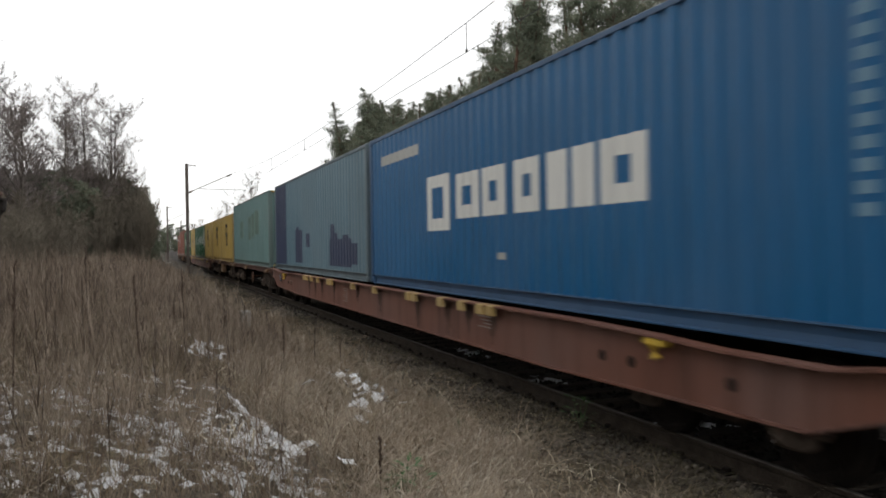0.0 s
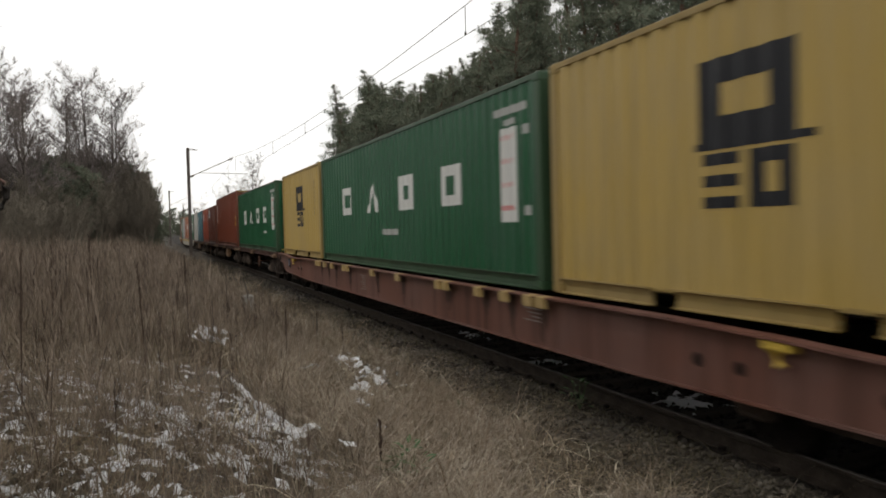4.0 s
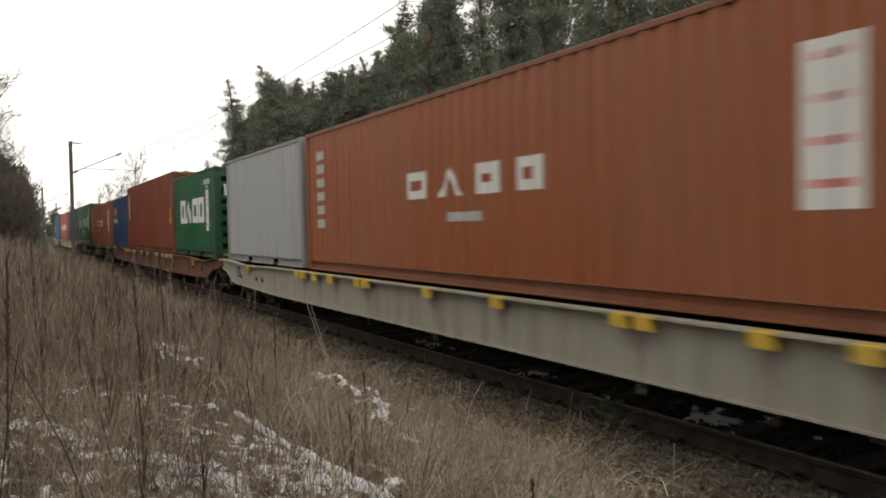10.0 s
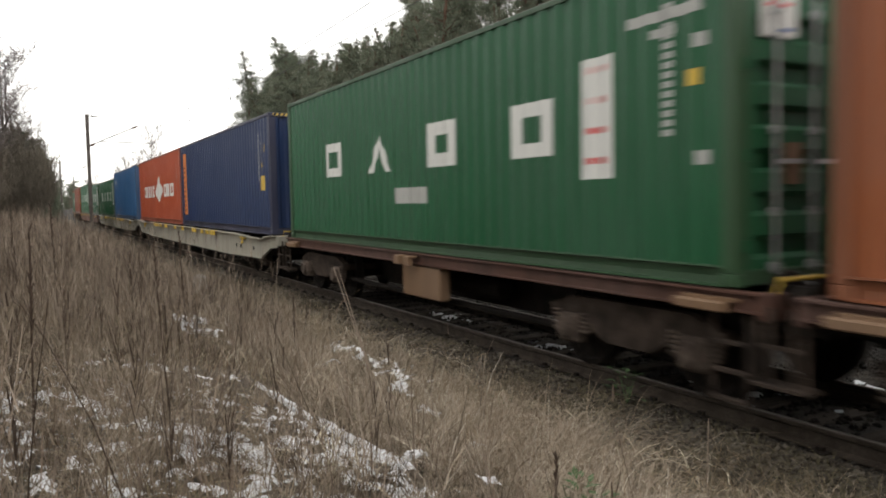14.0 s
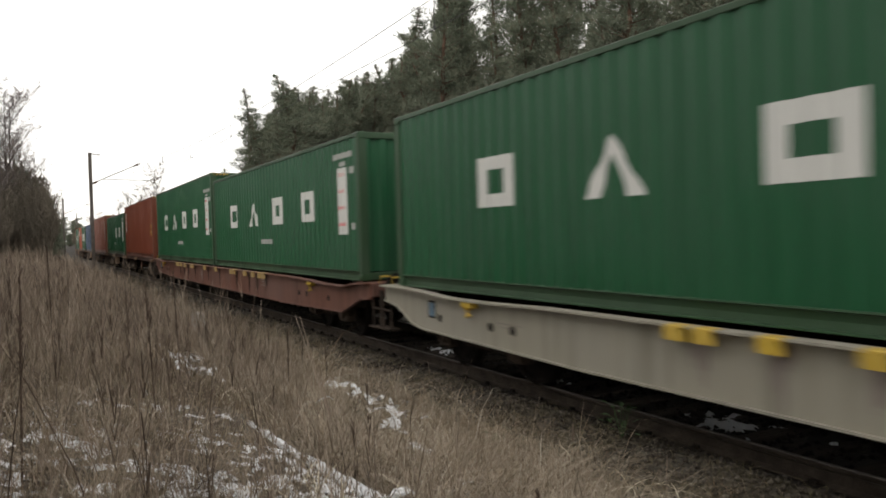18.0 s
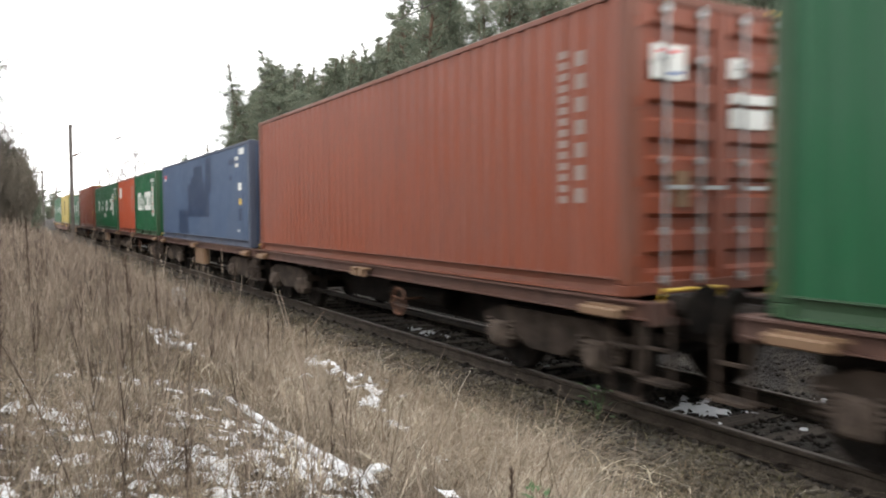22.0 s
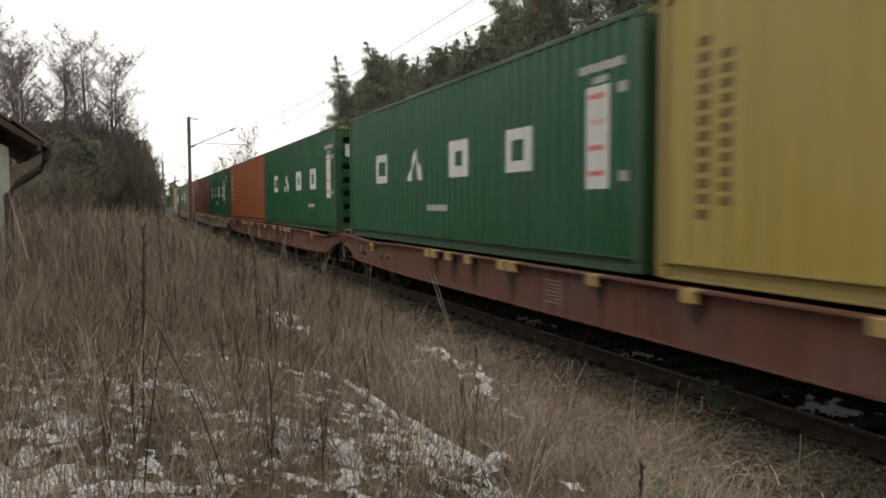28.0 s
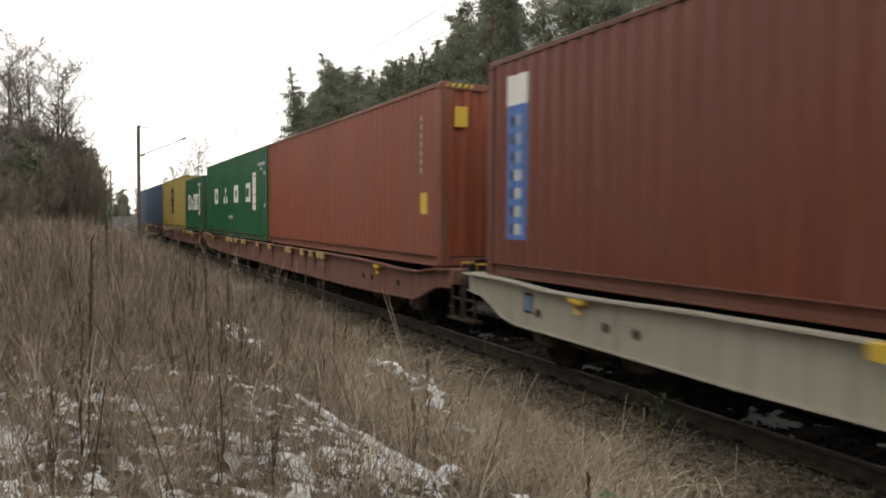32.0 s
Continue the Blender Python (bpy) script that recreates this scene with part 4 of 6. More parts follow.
DARKY = paint("brown lettering on yellow", (0.22, 0.15, 0.05), 0.0, 0.1, 0.5, 0.1)


def yellow20():
    return [("emblem", ring(2.55, 3.6, 1.42, 2.1, 0.26) + [rect(2.5, 3.75, 1.36, 1.42)] + bars(2.58, 3.0, 0.88, 1.33) + ring(3.12, 3.56, 0.88, 1.33, 0.14), BLACKP), smalls(5.2, 1.2, 2.2, 7, DARKY)]


def load(k):
    """The k-th container of the train."""
    g = "bottle green shipping container with white block lettering"
    if k == 0:
        m = [ring(3.42, 4.36, 0.98, 1.86, 0.24)]
        for i, (a, b) in enumerate(((4.62, 5.48), (5.64, 6.37), (6.57, 7.3), (7.46, 7.91), (8.06, 8.47), (8.62, 9.37))):
            m.append([rect(a, b, 1.14, 1.8)] if i in (3, 4) else ring(a, b, 1.14, 1.8, 0.24))
        return container(L40, HIGH, BLUE, "deep blue high shipping container with white block lettering", marks=[("lettering", m, WHITE), ("small_lettering", [rect(0.75, 2.95, 2.3, 2.48), rect(6.12, 6.33, 0.55, 0.64)], FADEDW), ("serial", dashes(11.65, 11.8, 0.9, 2.5, 11, 0.6), paint("pale blue faded serial", (0.16, 0.3, 0.42), 0.0, 0.2, 0.6, 0.3))])
    if k == 1:
        return container(L40, HIGH, GREYBLUE, "faded grey-blue high container with dark blue overpainted patches", marks=[("overpaint", [rect(0.2, 2.3, 0.2, 2.82), rect(3.92, 4.88, 0.28, 1.26), rect(5.58, 6.11, 0.75, 1.14), rect(8.56, 10.8, 0.27, 0.93), rect(8.7, 9.1, 0.93, 1.3), rect(9.1, 9.5, 0.93, 1.08), rect(9.9, 10.5, 0.93, 1.02), rect(10.8, 11.25, 0.34, 0.82), rect(3.98, 4.5, 1.26, 1.36)], INK)])
    if k == 2:
        return container(L40, HIGH, SEA, "faded sea-green high container with ghosts of old lettering", marks=[("old_lettering", ring(2.97, 4.2, 1.2, 2.0, 0.45) + ring(5.95, 7.0, 1.1, 2.1, 0.4) + [rect(7.1, 8.1, 1.2, 2.2), rect(8.25, 9.45, 1.3, 2.3)], SEAOLD)])
    if k in (3, 4, 5, 7):
        return container(L20, STD, MUSTARD, "worn mustard yellow short container with black emblem", marks=yellow20())
    if k in (6, 8, 21, 34, 36, 39, 41, 44, 25, 26, 27, 29, 38):
        high = k in (21, 27, 38, 39, 41, 44)
        up = 0.13 if high else 0.0
        sub = (5.55, 6.65, 0.72, 0.96) if k in (21, 34, 41) else ((8.7, 9.55, 0.68, 0.78) if k in (8, 39, 25) else (5.6, 6.6, 0.65, 0.76))
        which = (2, 3) if k == 29 else (0, 1, 2, 3)
        return container(L40, HIGH if high else STD, GREEN, ("bottle green high shipping container with white block lettering" if high else g), door=k in (8, 21, 34, 39, 41), marks=green40(up, which, (10.2, 10.7) if k in (21, 34, 41, 44) else (11.1, 11.6), sub, back={25: -0.1, 8: -0.05, 21: 0.03, 34: 0.15, 41: 0.15, 44: 0.15}.get(k, 0.08)) + ([smalls(11.34, 1.3, 2.5, 14), ("yellow_label", [rect(11.64, 11.79, 1.71, 1.85)], YELLOW)] if k in (21, 34) else []))
    if k == 9:
        return container(L40, HIGH, OXIDE, "red-brown high container with white sign column", marks=tick())
    if k == 10:
        return container(L20, STD, MAROON, "maroon short container with a white picture label", door=True, marks=[("label", [rect(0.48, 1.7, 1.8, 2.36)], WHITE), ("label_line", [rect(0.7, 1.5, 1.95, 2.1)], GHOSTB), smalls(5.2, 0.9, 2.2, 9)])
    if k in (11, 33):
        return container(L20, STD, VERMIL, "vermilion short container with a white emblem", marks=[("emblem", [rect(0.44, 0.7, 1.66, 2.2), rect(0.85, 1.15, 1.66, 2.2), rect(1.15, 1.42, 1.72, 2.2)], WHITE), smalls(5.0, 0.95, 2.2, 12, FADED, 0.1), smalls(5.3, 1.6, 2.2, 5, FADED, 0.1)])
    if k == 12:
        return container(L20, STD, TEAL, "teal short container with white lettering column", marks=[("lettering", dashes(0.78, 1.2, 0.5, 2.22, 8, 0.6), WHITE), ("small_lettering", [rect(5.0, 5.4, 1.95, 2.25), rect(5.2, 5.4, 1.5, 1.7)], FADEDW), ("patch", [rect(2.35, 3.1, 0.75, 1.0), rect(3.3, 3.7, 0.5, 0.85)], SEA)])
    if k == 13:
        return container(L20, STD, WHITEBOX, "off-white short container streaked with rust", marks=[("patch", [rect(0.45, 1.6, 2.0, 2.25)], SILVER)])
    if k in (14, 17, 32, 45):
        return container(L20, STD, GREEN, "bottle green short container with white block lettering", door=k in (14, 17), marks=green20())
    if k in (15, 20):
        return container(L40, STD, TERRA, "terracotta shipping container with white block lettering", door=k == 20, marks=terra40())
    if k == 16:
        return container(L20, STD, SILVER, "plain pale grey short container")
    if k in (18, 28):
        return container(L40, HIGH, OXIDE, "red-brown high container with white sign column", marks=tick(), ends=[(-0.72, -0.57, 2.12, 2.5, WHITE), (-0.5, -0.28, 2.12, 2.38, WHITE), (-0.21, 0.03, 2.12, 2.38, WHITE)] if k == 28 else ())
    if k == 19:
        return container(L20, STD, NAVYB, "blue short container with an orange emblem", marks=[("emblem", [(0.63, 1.08, 1.6, 2.14, 1.8, 1.94), (1.1, 1.55, 1.8, 1.94, 1.6, 2.14)], ORANGEP), ("lettering", [rect(0.46, 0.9, 1.26, 1.5), rect(1.0, 1.4, 1.26, 1.5), rect(1.48, 1.88, 1.26, 1.5)], WHITE), smalls(4.85, 0.65, 2.28, 12), smalls(5.15, 1.2, 2.2, 6)])
    if k == 22:
        return container(L40, HIGH, NAVY, "navy high container with yellow warning labels", marks=[("lettering", [rect(0.52, 0.98, 0.4, 2.58)], ORANGEP), ("lettering", dashes(0.6, 0.9, 0.5, 2.2, 10, 0.55), BLACKP), ("yellow_label", [rect(11.23, 11.61, 1.07, 1.43), (11.26, 11.38, 1.64, 1.64, 1.64, 1.81), (11.38, 11.5, 1.64, 1.81, 1.64, 1.64), rect(11.55, 11.72, 2.0, 2.17)], YELLOW), ("small_lettering", dashes(11.04, 11.18, 1.32, 2.5, 9, 0.75) + [rect(11.27, 11.4, 1.98, 2.14)] + dashes(11.28, 11.38, 2.2, 2.55, 3, 0.7), FADEDW)])
    if k == 23:
        m = []
        for i in range(5):
            m.append([rect(1.85 + 0.72 * i, 2.35 + 0.72 * i, 1.1, 1.62)] if i % 2 else ring(1.85 + 0.72 * i, 2.4 + 0.72 * i, 1.1, 1.62, 0.16))
        m += [ring(8.1, 8.75, 1.1, 1.62, 0.16), [rect(8.95, 9.5, 1.1, 1.62)], ring(9.7, 10.5, 1.1, 1.62, 0.16)]
        e = [(5.6, 6.25, 1.2, 1.4, 1.0, 1.7), (6.27, 6.95, 0.85, 1.9, 0.95, 2.0), (6.97, 7.65, 1.05, 1.7, 1.3, 1.5)]
        m.append(e)
        return container(L40, HIGH, VERMIL, "vermilion high container with white lettering and emblem", marks=[("lettering", m, WHITE), smalls(11.3, 0.9, 2.4, 10)])
    if k == 24:
        return container(L40, HIGH, ROYAL, "mid blue high container with few markings", marks=[("label", [rect(1.2, 1.55, 2.15, 2.35)], WHITE)])
    if k == 30:
        return container(L40, HIGH, DULLRED, "dull red high container with pale writing column", door=True, marks=[smalls(11.15, 0.9, 2.5, 14, FADED, 0.09), smalls(11.42, 0.9, 2.5, 7, FADED, 0.1)])
    if k == 31:
        return container(L40, STD, SLATE, "slate blue container with dark overpainted blocks", marks=[("overpaint", [rect(4.67, 7.32, 0.74, 1.77), rect(7.32, 7.64, 0.74, 1.44), rect(5.64, 6.91, 1.77, 2.28), rect(5.2, 5.64, 1.77, 1.98), rect(7.32, 8.12, 1.44, 2.45), rect(3.14, 4.65, 0.2, 0.97), rect(11.06, 11.45, 0.64, 0.95), rect(10.1, 10.75, 2.1, 2.24), rect(10.15, 10.4, 1.68, 1.8)], SLATEDARK), ("label", [rect(0.53, 0.9, 2.04, 2.12), rect(11.11, 11.32, 1.41, 1.6), rect(10.77, 11.05, 2.0, 2.1), rect(10.8, 11.05, 2.18, 2.27), rect(10.96, 11.18, 0.36, 0.43), rect(11.2, 11.7, 2.3, 2.45)], WHITE), ("red_label", [rect(0.53, 0.9, 2.12, 2.24)], REDP), ("yellow_label", [rect(11.16, 11.37, 1.05, 1.2)], YELLOW)])
    if k == 35:
        return container(L40, HIGH, OXIDE, "red-brown high container with yellow label", marks=[("lease_lettering", dashes(0.4, 0.6, 1.1, 2.3, 7, 0.6), FADEDW), ("yellow_label", [rect(11.1, 11.4, 0.9, 1.15)], YELLOW), smalls(11.2, 1.6, 2.5, 6)])
    if k in (37, 46):
        return container(L40, HIGH, LEMON, "yellow high container with black emblem", marks=[("emblem", ring(5.1, 6.5, 1.55, 2.35, 0.32) + [rect(5.0, 6.65, 1.47, 1.55)] + bars(5.1, 5.75, 0.85, 1.4) + ring(5.9, 6.5, 0.85, 1.4, 0.18), BLACKP), smalls(0.62, 0.62, 2.43, 12, DARKY, 0.16), smalls(0.92, 0.75, 2.26, 11, DARKY, 0.18)])
    if k == 40:
        return container(L40, HIGH, TERRA, "terracotta high container with a pale lettering column", marks=[("lease_lettering", dashes(0.57, 1.0, 0.98, 2.54, 6, 0.62), FADEDW)])
    if k == 42:
        return container(L40, HIGH, MAROON, "maroon high container with a blue and white sign column", marks=[("label", [rect(0.5, 1.0, 2.24, 2.63)], WHITE), ("label_column", [rect(0.56, 1.0, 0.5, 2.24)], GHOSTB), ("lettering", dashes(0.64, 0.92, 0.56, 2.2, 7, 0.6), WHITE), ("yellow_label", [rect(11.3, 11.6, 0.85, 1.15)], YELLOW), smalls(11.2, 1.4, 2.5, 8)])
    if k == 43:
        return container(L40, HIGH, DULLRED, "dull red high container with yellow labels", ends=[(-0.98, -0.76, 2.2, 2.52, YELLOW)], marks=[("yellow_label", [rect(11.37, 11.67, 0.83, 1.18)], YELLOW), smalls(11.3, 1.5, 2.5, 7)])
    return container(L40, HIGH, SLATE, "slate blue high container far down the train")


NAVYB = paint("faded navy container paint", (0.036, 0.072, 0.15), 0.15, 0.25, 0.5, 0.3)
# wagon: kind, paint, place of its first container's front end, container lengths
TRAIN = [("long", WAGON_RED, 7.3, (L40, L40)), ("pair", WAGON_RED, 33.47, ((L40,), (L20, L20))), ("long", WAGON_RED, 60.24, (L20, L40, L20)),
         ("pair", WAGON_RED, 86.65, ((L40,), (L40,))), ("pair", WAGON_RED, 113.4, ((L20, L20), (L20, L20))), ("long", WAGON_GREY, 140.1, (L20, L40, L20)),
         ("long", WAGON_RED, 166.41, (L20, L40, L20)), ("pair", WAGON_RED, 192.69, ((L40,), (L40,))), ("long", WAGON_GREY, 219.41, (L40, L40)),
         ("long", WAGON_GREY, 245.56, (L40, L40)), ("long", WAGON_RED, 271.7, (L40, L40)), ("pair", WAGON_RED, 297.83, ((L40,), (L40,))),
         ("pair", WAGON_RED, 324.61, ((L40,), (L40,))), ("pair", WAGON_RED, 351.33, ((L20, L20), (L40,))), ("pair", WAGON_RED, 377.99, ((L40,), (L40,))),
         ("long", WAGON_RED, 404.75, (L40, L40)), ("long", WAGON_RED, 430.89, (L40, L40)), ("long", WAGON_GREY, 457.02, (L40, L40)),
         ("long", WAGON_RED, 483.17, (L40, L40)), ("long", WAGON_RED, 509.28, (L20, L40)), ("long", WAGON_RED, 529.32, (L40, L40))]
DECK = 1.105
ROLLING = []  # thing, place of its middle in the train, height
WHEELS = []  # wheelset, place in its wagon, place of the wagon's middle


def build_train():
    k = 0
    for kind, colour, start, loads in TRAIN:
        tint = "oxide red" if colour == WAGON_RED else "light grey"
        if kind == "long":
            total = sum(loads) + 0.25 * (len(loads) - 1)
            mid = start + total / 2
            lat = []
            h = total / 2
            for y in (-6.15, -5.33, -4.5, -3.1, -0.85, 0.85, 3.1, 4.5, 5.33, 6.15):
                if abs(y) < h - 3:
                    lat.append((y, abs(y) in (3.1, 6.15)))
            w, turn = bellied_wagon(total + 0.86, colour, f"{tint} container wagon with deep sloping side girders", lat)
            ROLLING.append((w, mid, 0.0))
            WHEELS.extend((ob, y, mid) for ob, y in turn)
            p = start
            for n in loads:
                ROLLING.append((load(k), p + n / 2, DECK))
                p += n + 0.25
                k += 1
        else:
            p = start
            for number, unit in enumerate(loads):
                total = sum(unit) + 0.06 * (len(unit) - 1)
                mid = p + total / 2
                w, turn = low_wagon(WAGON_DARK, "rusty low container wagon with thin sills and open trucks", front=number == 0)
                ROLLING.append((w, mid, 0.0))
                WHEELS.extend((ob, y, mid) for ob, y in turn)
                q = p
                for n in unit:
                    ROLLING.append((load(k), q + n / 2, DECK))
                    q += n + 0.06
                    k += 1
                p += total + 0.85


# ---- overhead line ----
def build_line():
    pole = mottled("weathered steel pole", (0.1, 0.085, 0.075), (0.17, 0.15, 0.135), 3, 0.8)
    wire = mottled("tarnished copper wire", (0.06, 0.06, 0.058), (0.1, 0.1, 0.095), 5, 0.6)
    glaze = mottled("brown glazed insulator", (0.07, 0.035, 0.025), (0.1, 0.05, 0.035), 9, 0.3)
    spots = [-2.0, 62.0, 121.0, 178.0]
    for d in spots:
        x, y, z, h = along(d, -2.68)
        m = empty("catenary_mast", "weathered steel catenary mast with slanted bracket arm", "railway mast", "masts along the track")
        m.matrix_basis = pose(x, y, 0, 0, 0, h)
        s = Solid()
        s.box(-0.11, 0.11, -0.1, -0.085, -0.6, 7.88).box(-0.11, 0.11, 0.085, 0.1, -0.6, 7.88).box(-0.012, 0.012, -0.085, 0.085, -0.6, 7.88)
        part("pole", s, pole, m)
        part("foot", Solid().box(-0.35, 0.35, -0.35, 0.35, -0.7, -0.05, 0.04), mottled("concrete", (0.25, 0.24, 0.22), (0.35, 0.34, 0.31), 4), m)
        part("bracket_tube", Solid().tube([(0.1, 0, 5.8), (0.55, 0, 6.05), (3.15, 0, 7.22)], 0.032, 8), pole, m)
        part("registration_arm", Solid().tube([(0.75, 0, 6.12), (4.1, 0, 6.05)], 0.022, 8).tube([(2.4, 0, 6.08), (2.9, 0, 5.62)], 0.014, 6), pole, m)
        part("insulator", Solid().tube([(0.12, 0, 5.82), (0.2, 0, 5.86), (0.3, 0, 5.91), (0.45, 0, 6.0)], [0.03, 0.08, 0.08, 0.03], 10), glaze, m)
        part("insulator", Solid().tube([(2.72, 0, 7.02), (2.85, 0, 7.08), (3.1, 0, 7.2)], [0.03, 0.07, 0.03], 10), glaze, m)
        part("top_bracket", Solid().box(0.0, 0.7, -0.02, 0.02, 7.72, 7.76).tube([(0.0, 0, 7.86), (0.7, 0, 7.74)], 0.018, 6), pole, m)
    # carrying wire with sag, contact wire, droppers
    line = empty("overhead_wire", "contact wire hung from a sagging carrying wire", "overhead wire")
    for a, b in zip(spots, spots[1:]):
        pts, low = [], []
        n = 16
        for i in range(n + 1):
            f = i / n
            d = a + f * (b - a)
            x = along(d, 0.45 - 0.3 * f)
            z = 7.22 - 4 * 1.22 * f * (1 - f)
            pts.append((x[0], x[1], z))
            low.append((x[0], x[1], 5.6))
        part("carrying_wire", Solid().tube(pts, 0.009, 5), wire, line)
        part("contact_wire", Solid().tube(low, 0.008, 5), wire, line)
        for i in range(1, n, 2):
            part("dropper", Solid().tube([pts[i], low[i]], 0.009, 4).tube([low[i], (low[i][0], low[i][1], 5.66)], 0.025, 5), wire, line)


# ---- the trackside hut ----
def build_hut():
    hut = empty("trackside_hut", "small pale plastered trackside hut with tiled roof", "hut")
    turned = pose(-7.15, 14.8, 0, 0, 0, 10.5) @ pose(7.15, -14.8, 0)
    hut.matrix_basis = turned
    x1, y0, x0, y1 = -7.5, 15.13, -11.2, 17.7
    plaster = mottled("pale green-grey plaster", (0.4, 0.42, 0.36), (0.5, 0.51, 0.45), 2.2, 0.9, bump=0.25)
    s = Solid()
    ridge = (x0 + x1) / 2
    for y in (y0, y1 - 0.25):
        s.prism_y([(x0, 0.2), (x1, 0.2), (x1, 2.5), (ridge, 2.5 + (x1 - ridge) * 0.6), (x0, 2.5)], y, y + 0.25)
    s.box(x1 - 0.25, x1, y0 + 0.25, y1 - 0.25, 0.2, 2.5).box(x0, x0 + 0.25, y0 + 0.25, y1 - 0.25, 0.2, 2.5)
    part("wall", s, plaster, hut)
    part("plinth", Solid().box(x0 - 0.03, x1 + 0.03, y0 - 0.03, y1 + 0.03, 0.1, 0.75, 0.02), mottled("grey plinth", (0.2, 0.2, 0.19), (0.28, 0.28, 0.26), 3), hut)
    board = mottled("brown stained boards", (0.06, 0.045, 0.038), (0.1, 0.075, 0.06), 3, 0.8, stretch=(1, 6, 6))
    tile = mottled("old brown roof tile", (0.11, 0.07, 0.06), (0.17, 0.11, 0.09), 5, 0.85)
    run_ = ridge - x1
    for sx in (-1, 1):
        ex = (x1 + 0.29) if sx > 0 else (x0 - 0.4)
        ez = 2.58
        rz = ez + abs(ex - ridge) * 0.66
        s = Solid().prism_y([(ex, ez - 0.1), (ex, ez - 0.03), (ridge, rz - 0.03), (ridge, rz - 0.12)], y0 - 0.32, y1 + 0.32)
        r = part("roof_deck", s, board, hut)
        n = 9
        t = SHAPES.setdefault("tile", Solid().box(-0.2, 0.2, -0.13, 0.13, -0.012, 0.012, 0.006).tube([(-0.2, 0.11, 0.01), (0.2, 0.11, 0.01)], 0.03, 6).mesh("roof_tile"))
        slope = math.degrees(math.atan(0.66))
        for i in range(7):
            f = (i + 0.4) / 7
            for j in range(12):
                q = part("roof_tile", t, tile, r)
                q.matrix_basis = pose(ex + (ridge - ex) * f, y0 - 0.2 + j * 0.27, ez + (rz - ez) * f + 0.012, random.uniform(-1, 1), slope * sx + 4 * sx, random.uniform(-1, 1))
    part("fascia", Solid().prism_y([(x1 + 0.25, 2.46), (x1 + 0.29, 2.46), (x1 + 0.29, 2.57), (x1 + 0.25, 2.57)], y0 - 0.33, y1 + 0.33), board, hut)
    zinc = mottled("dark zinc gutter", (0.05, 0.045, 0.042), (0.09, 0.08, 0.075), 5, 0.55, 0.3)
    g = [(x1 + 0.35 + 0.06 * math.cos(a), 2.56 + 0.07 * math.sin(a)) for a in np.linspace(math.pi, 2 * math.pi, 9)]
    part("gutter", Solid().prism_y(g + [(x, z + 0.012) for x, z in reversed(g)], y0 - 0.34, y1 + 0.34), zinc, hut)
    part("downpipe", Solid().tube([(x1 + 0.35, y0 - 0.2, 2.52), (x1 + 0.34, y0 - 0.19, 2.38), (x1 + 0.28, y0 - 0.16, 2.27), (x1 + 0.08, y0 - 0.06, 2.12), (x1 - 0.02, y0 - 0.05, 2.0), (x1 - 0.02, y0 - 0.05, 0.6)], 0.04, 10), zinc, hut)
    ch = empty("chimney", "tall grey rendered chimney on the hut roof", "chimney")
    ch.matrix_basis = turned @ pose(0.12, 0, 0)
    s = Solid().box(x1 - 1.11, x1 - 0.37, y0 + 0.5, y0 + 1.2, 2.6, 6.2, 0.02)
    part("shaft", s, mottled("grey chimney render", (0.16, 0.16, 0.17), (0.24, 0.24, 0.25), 2, 0.9, stretch=(3, 3, 0.4)), ch)
    for x in (x1 - 0.73, x1 - 0.61):
        part("cable", Solid().tube([(x, y0 + 0.485, 2.7), (x, y0 + 0.485, 6.1)], 0.012, 6), GRIME_SHADE, ch)


# ---- trees ----
BARK = mottled("grey-brown bark", (0.1, 0.085, 0.072), (0.17, 0.148, 0.13), 8, 0.95, stretch=(1, 1, 0.25))
# twigs paler than the bark: blur and haze are put into their colour
TWIG = mottled("grey-brown twigs", (0.2, 0.17, 0.16), (0.29, 0.255, 0.24), 8, 0.95)
THICKET = mottled("thicket bark", (0.15, 0.132, 0.104), (0.24, 0.21, 0.17), 8, 0.95, stretch=(1, 1, 0.25))
PINEBARK = mottled("pine bark, orange higher up", (0.09, 0.06, 0.045), (0.16, 0.1, 0.07), 6, 0.95, stretch=(1, 1, 0.3))
# needle colours lightened to paint haze over the crowns
NEEDLE = varied("pine needles", [(0.125, 0.15, 0.108), (0.175, 0.205, 0.146), (0.215, 0.195, 0.145), (0.235, 0.265, 0.19), (0.19, 0.21, 0.157)], dark=0.8)


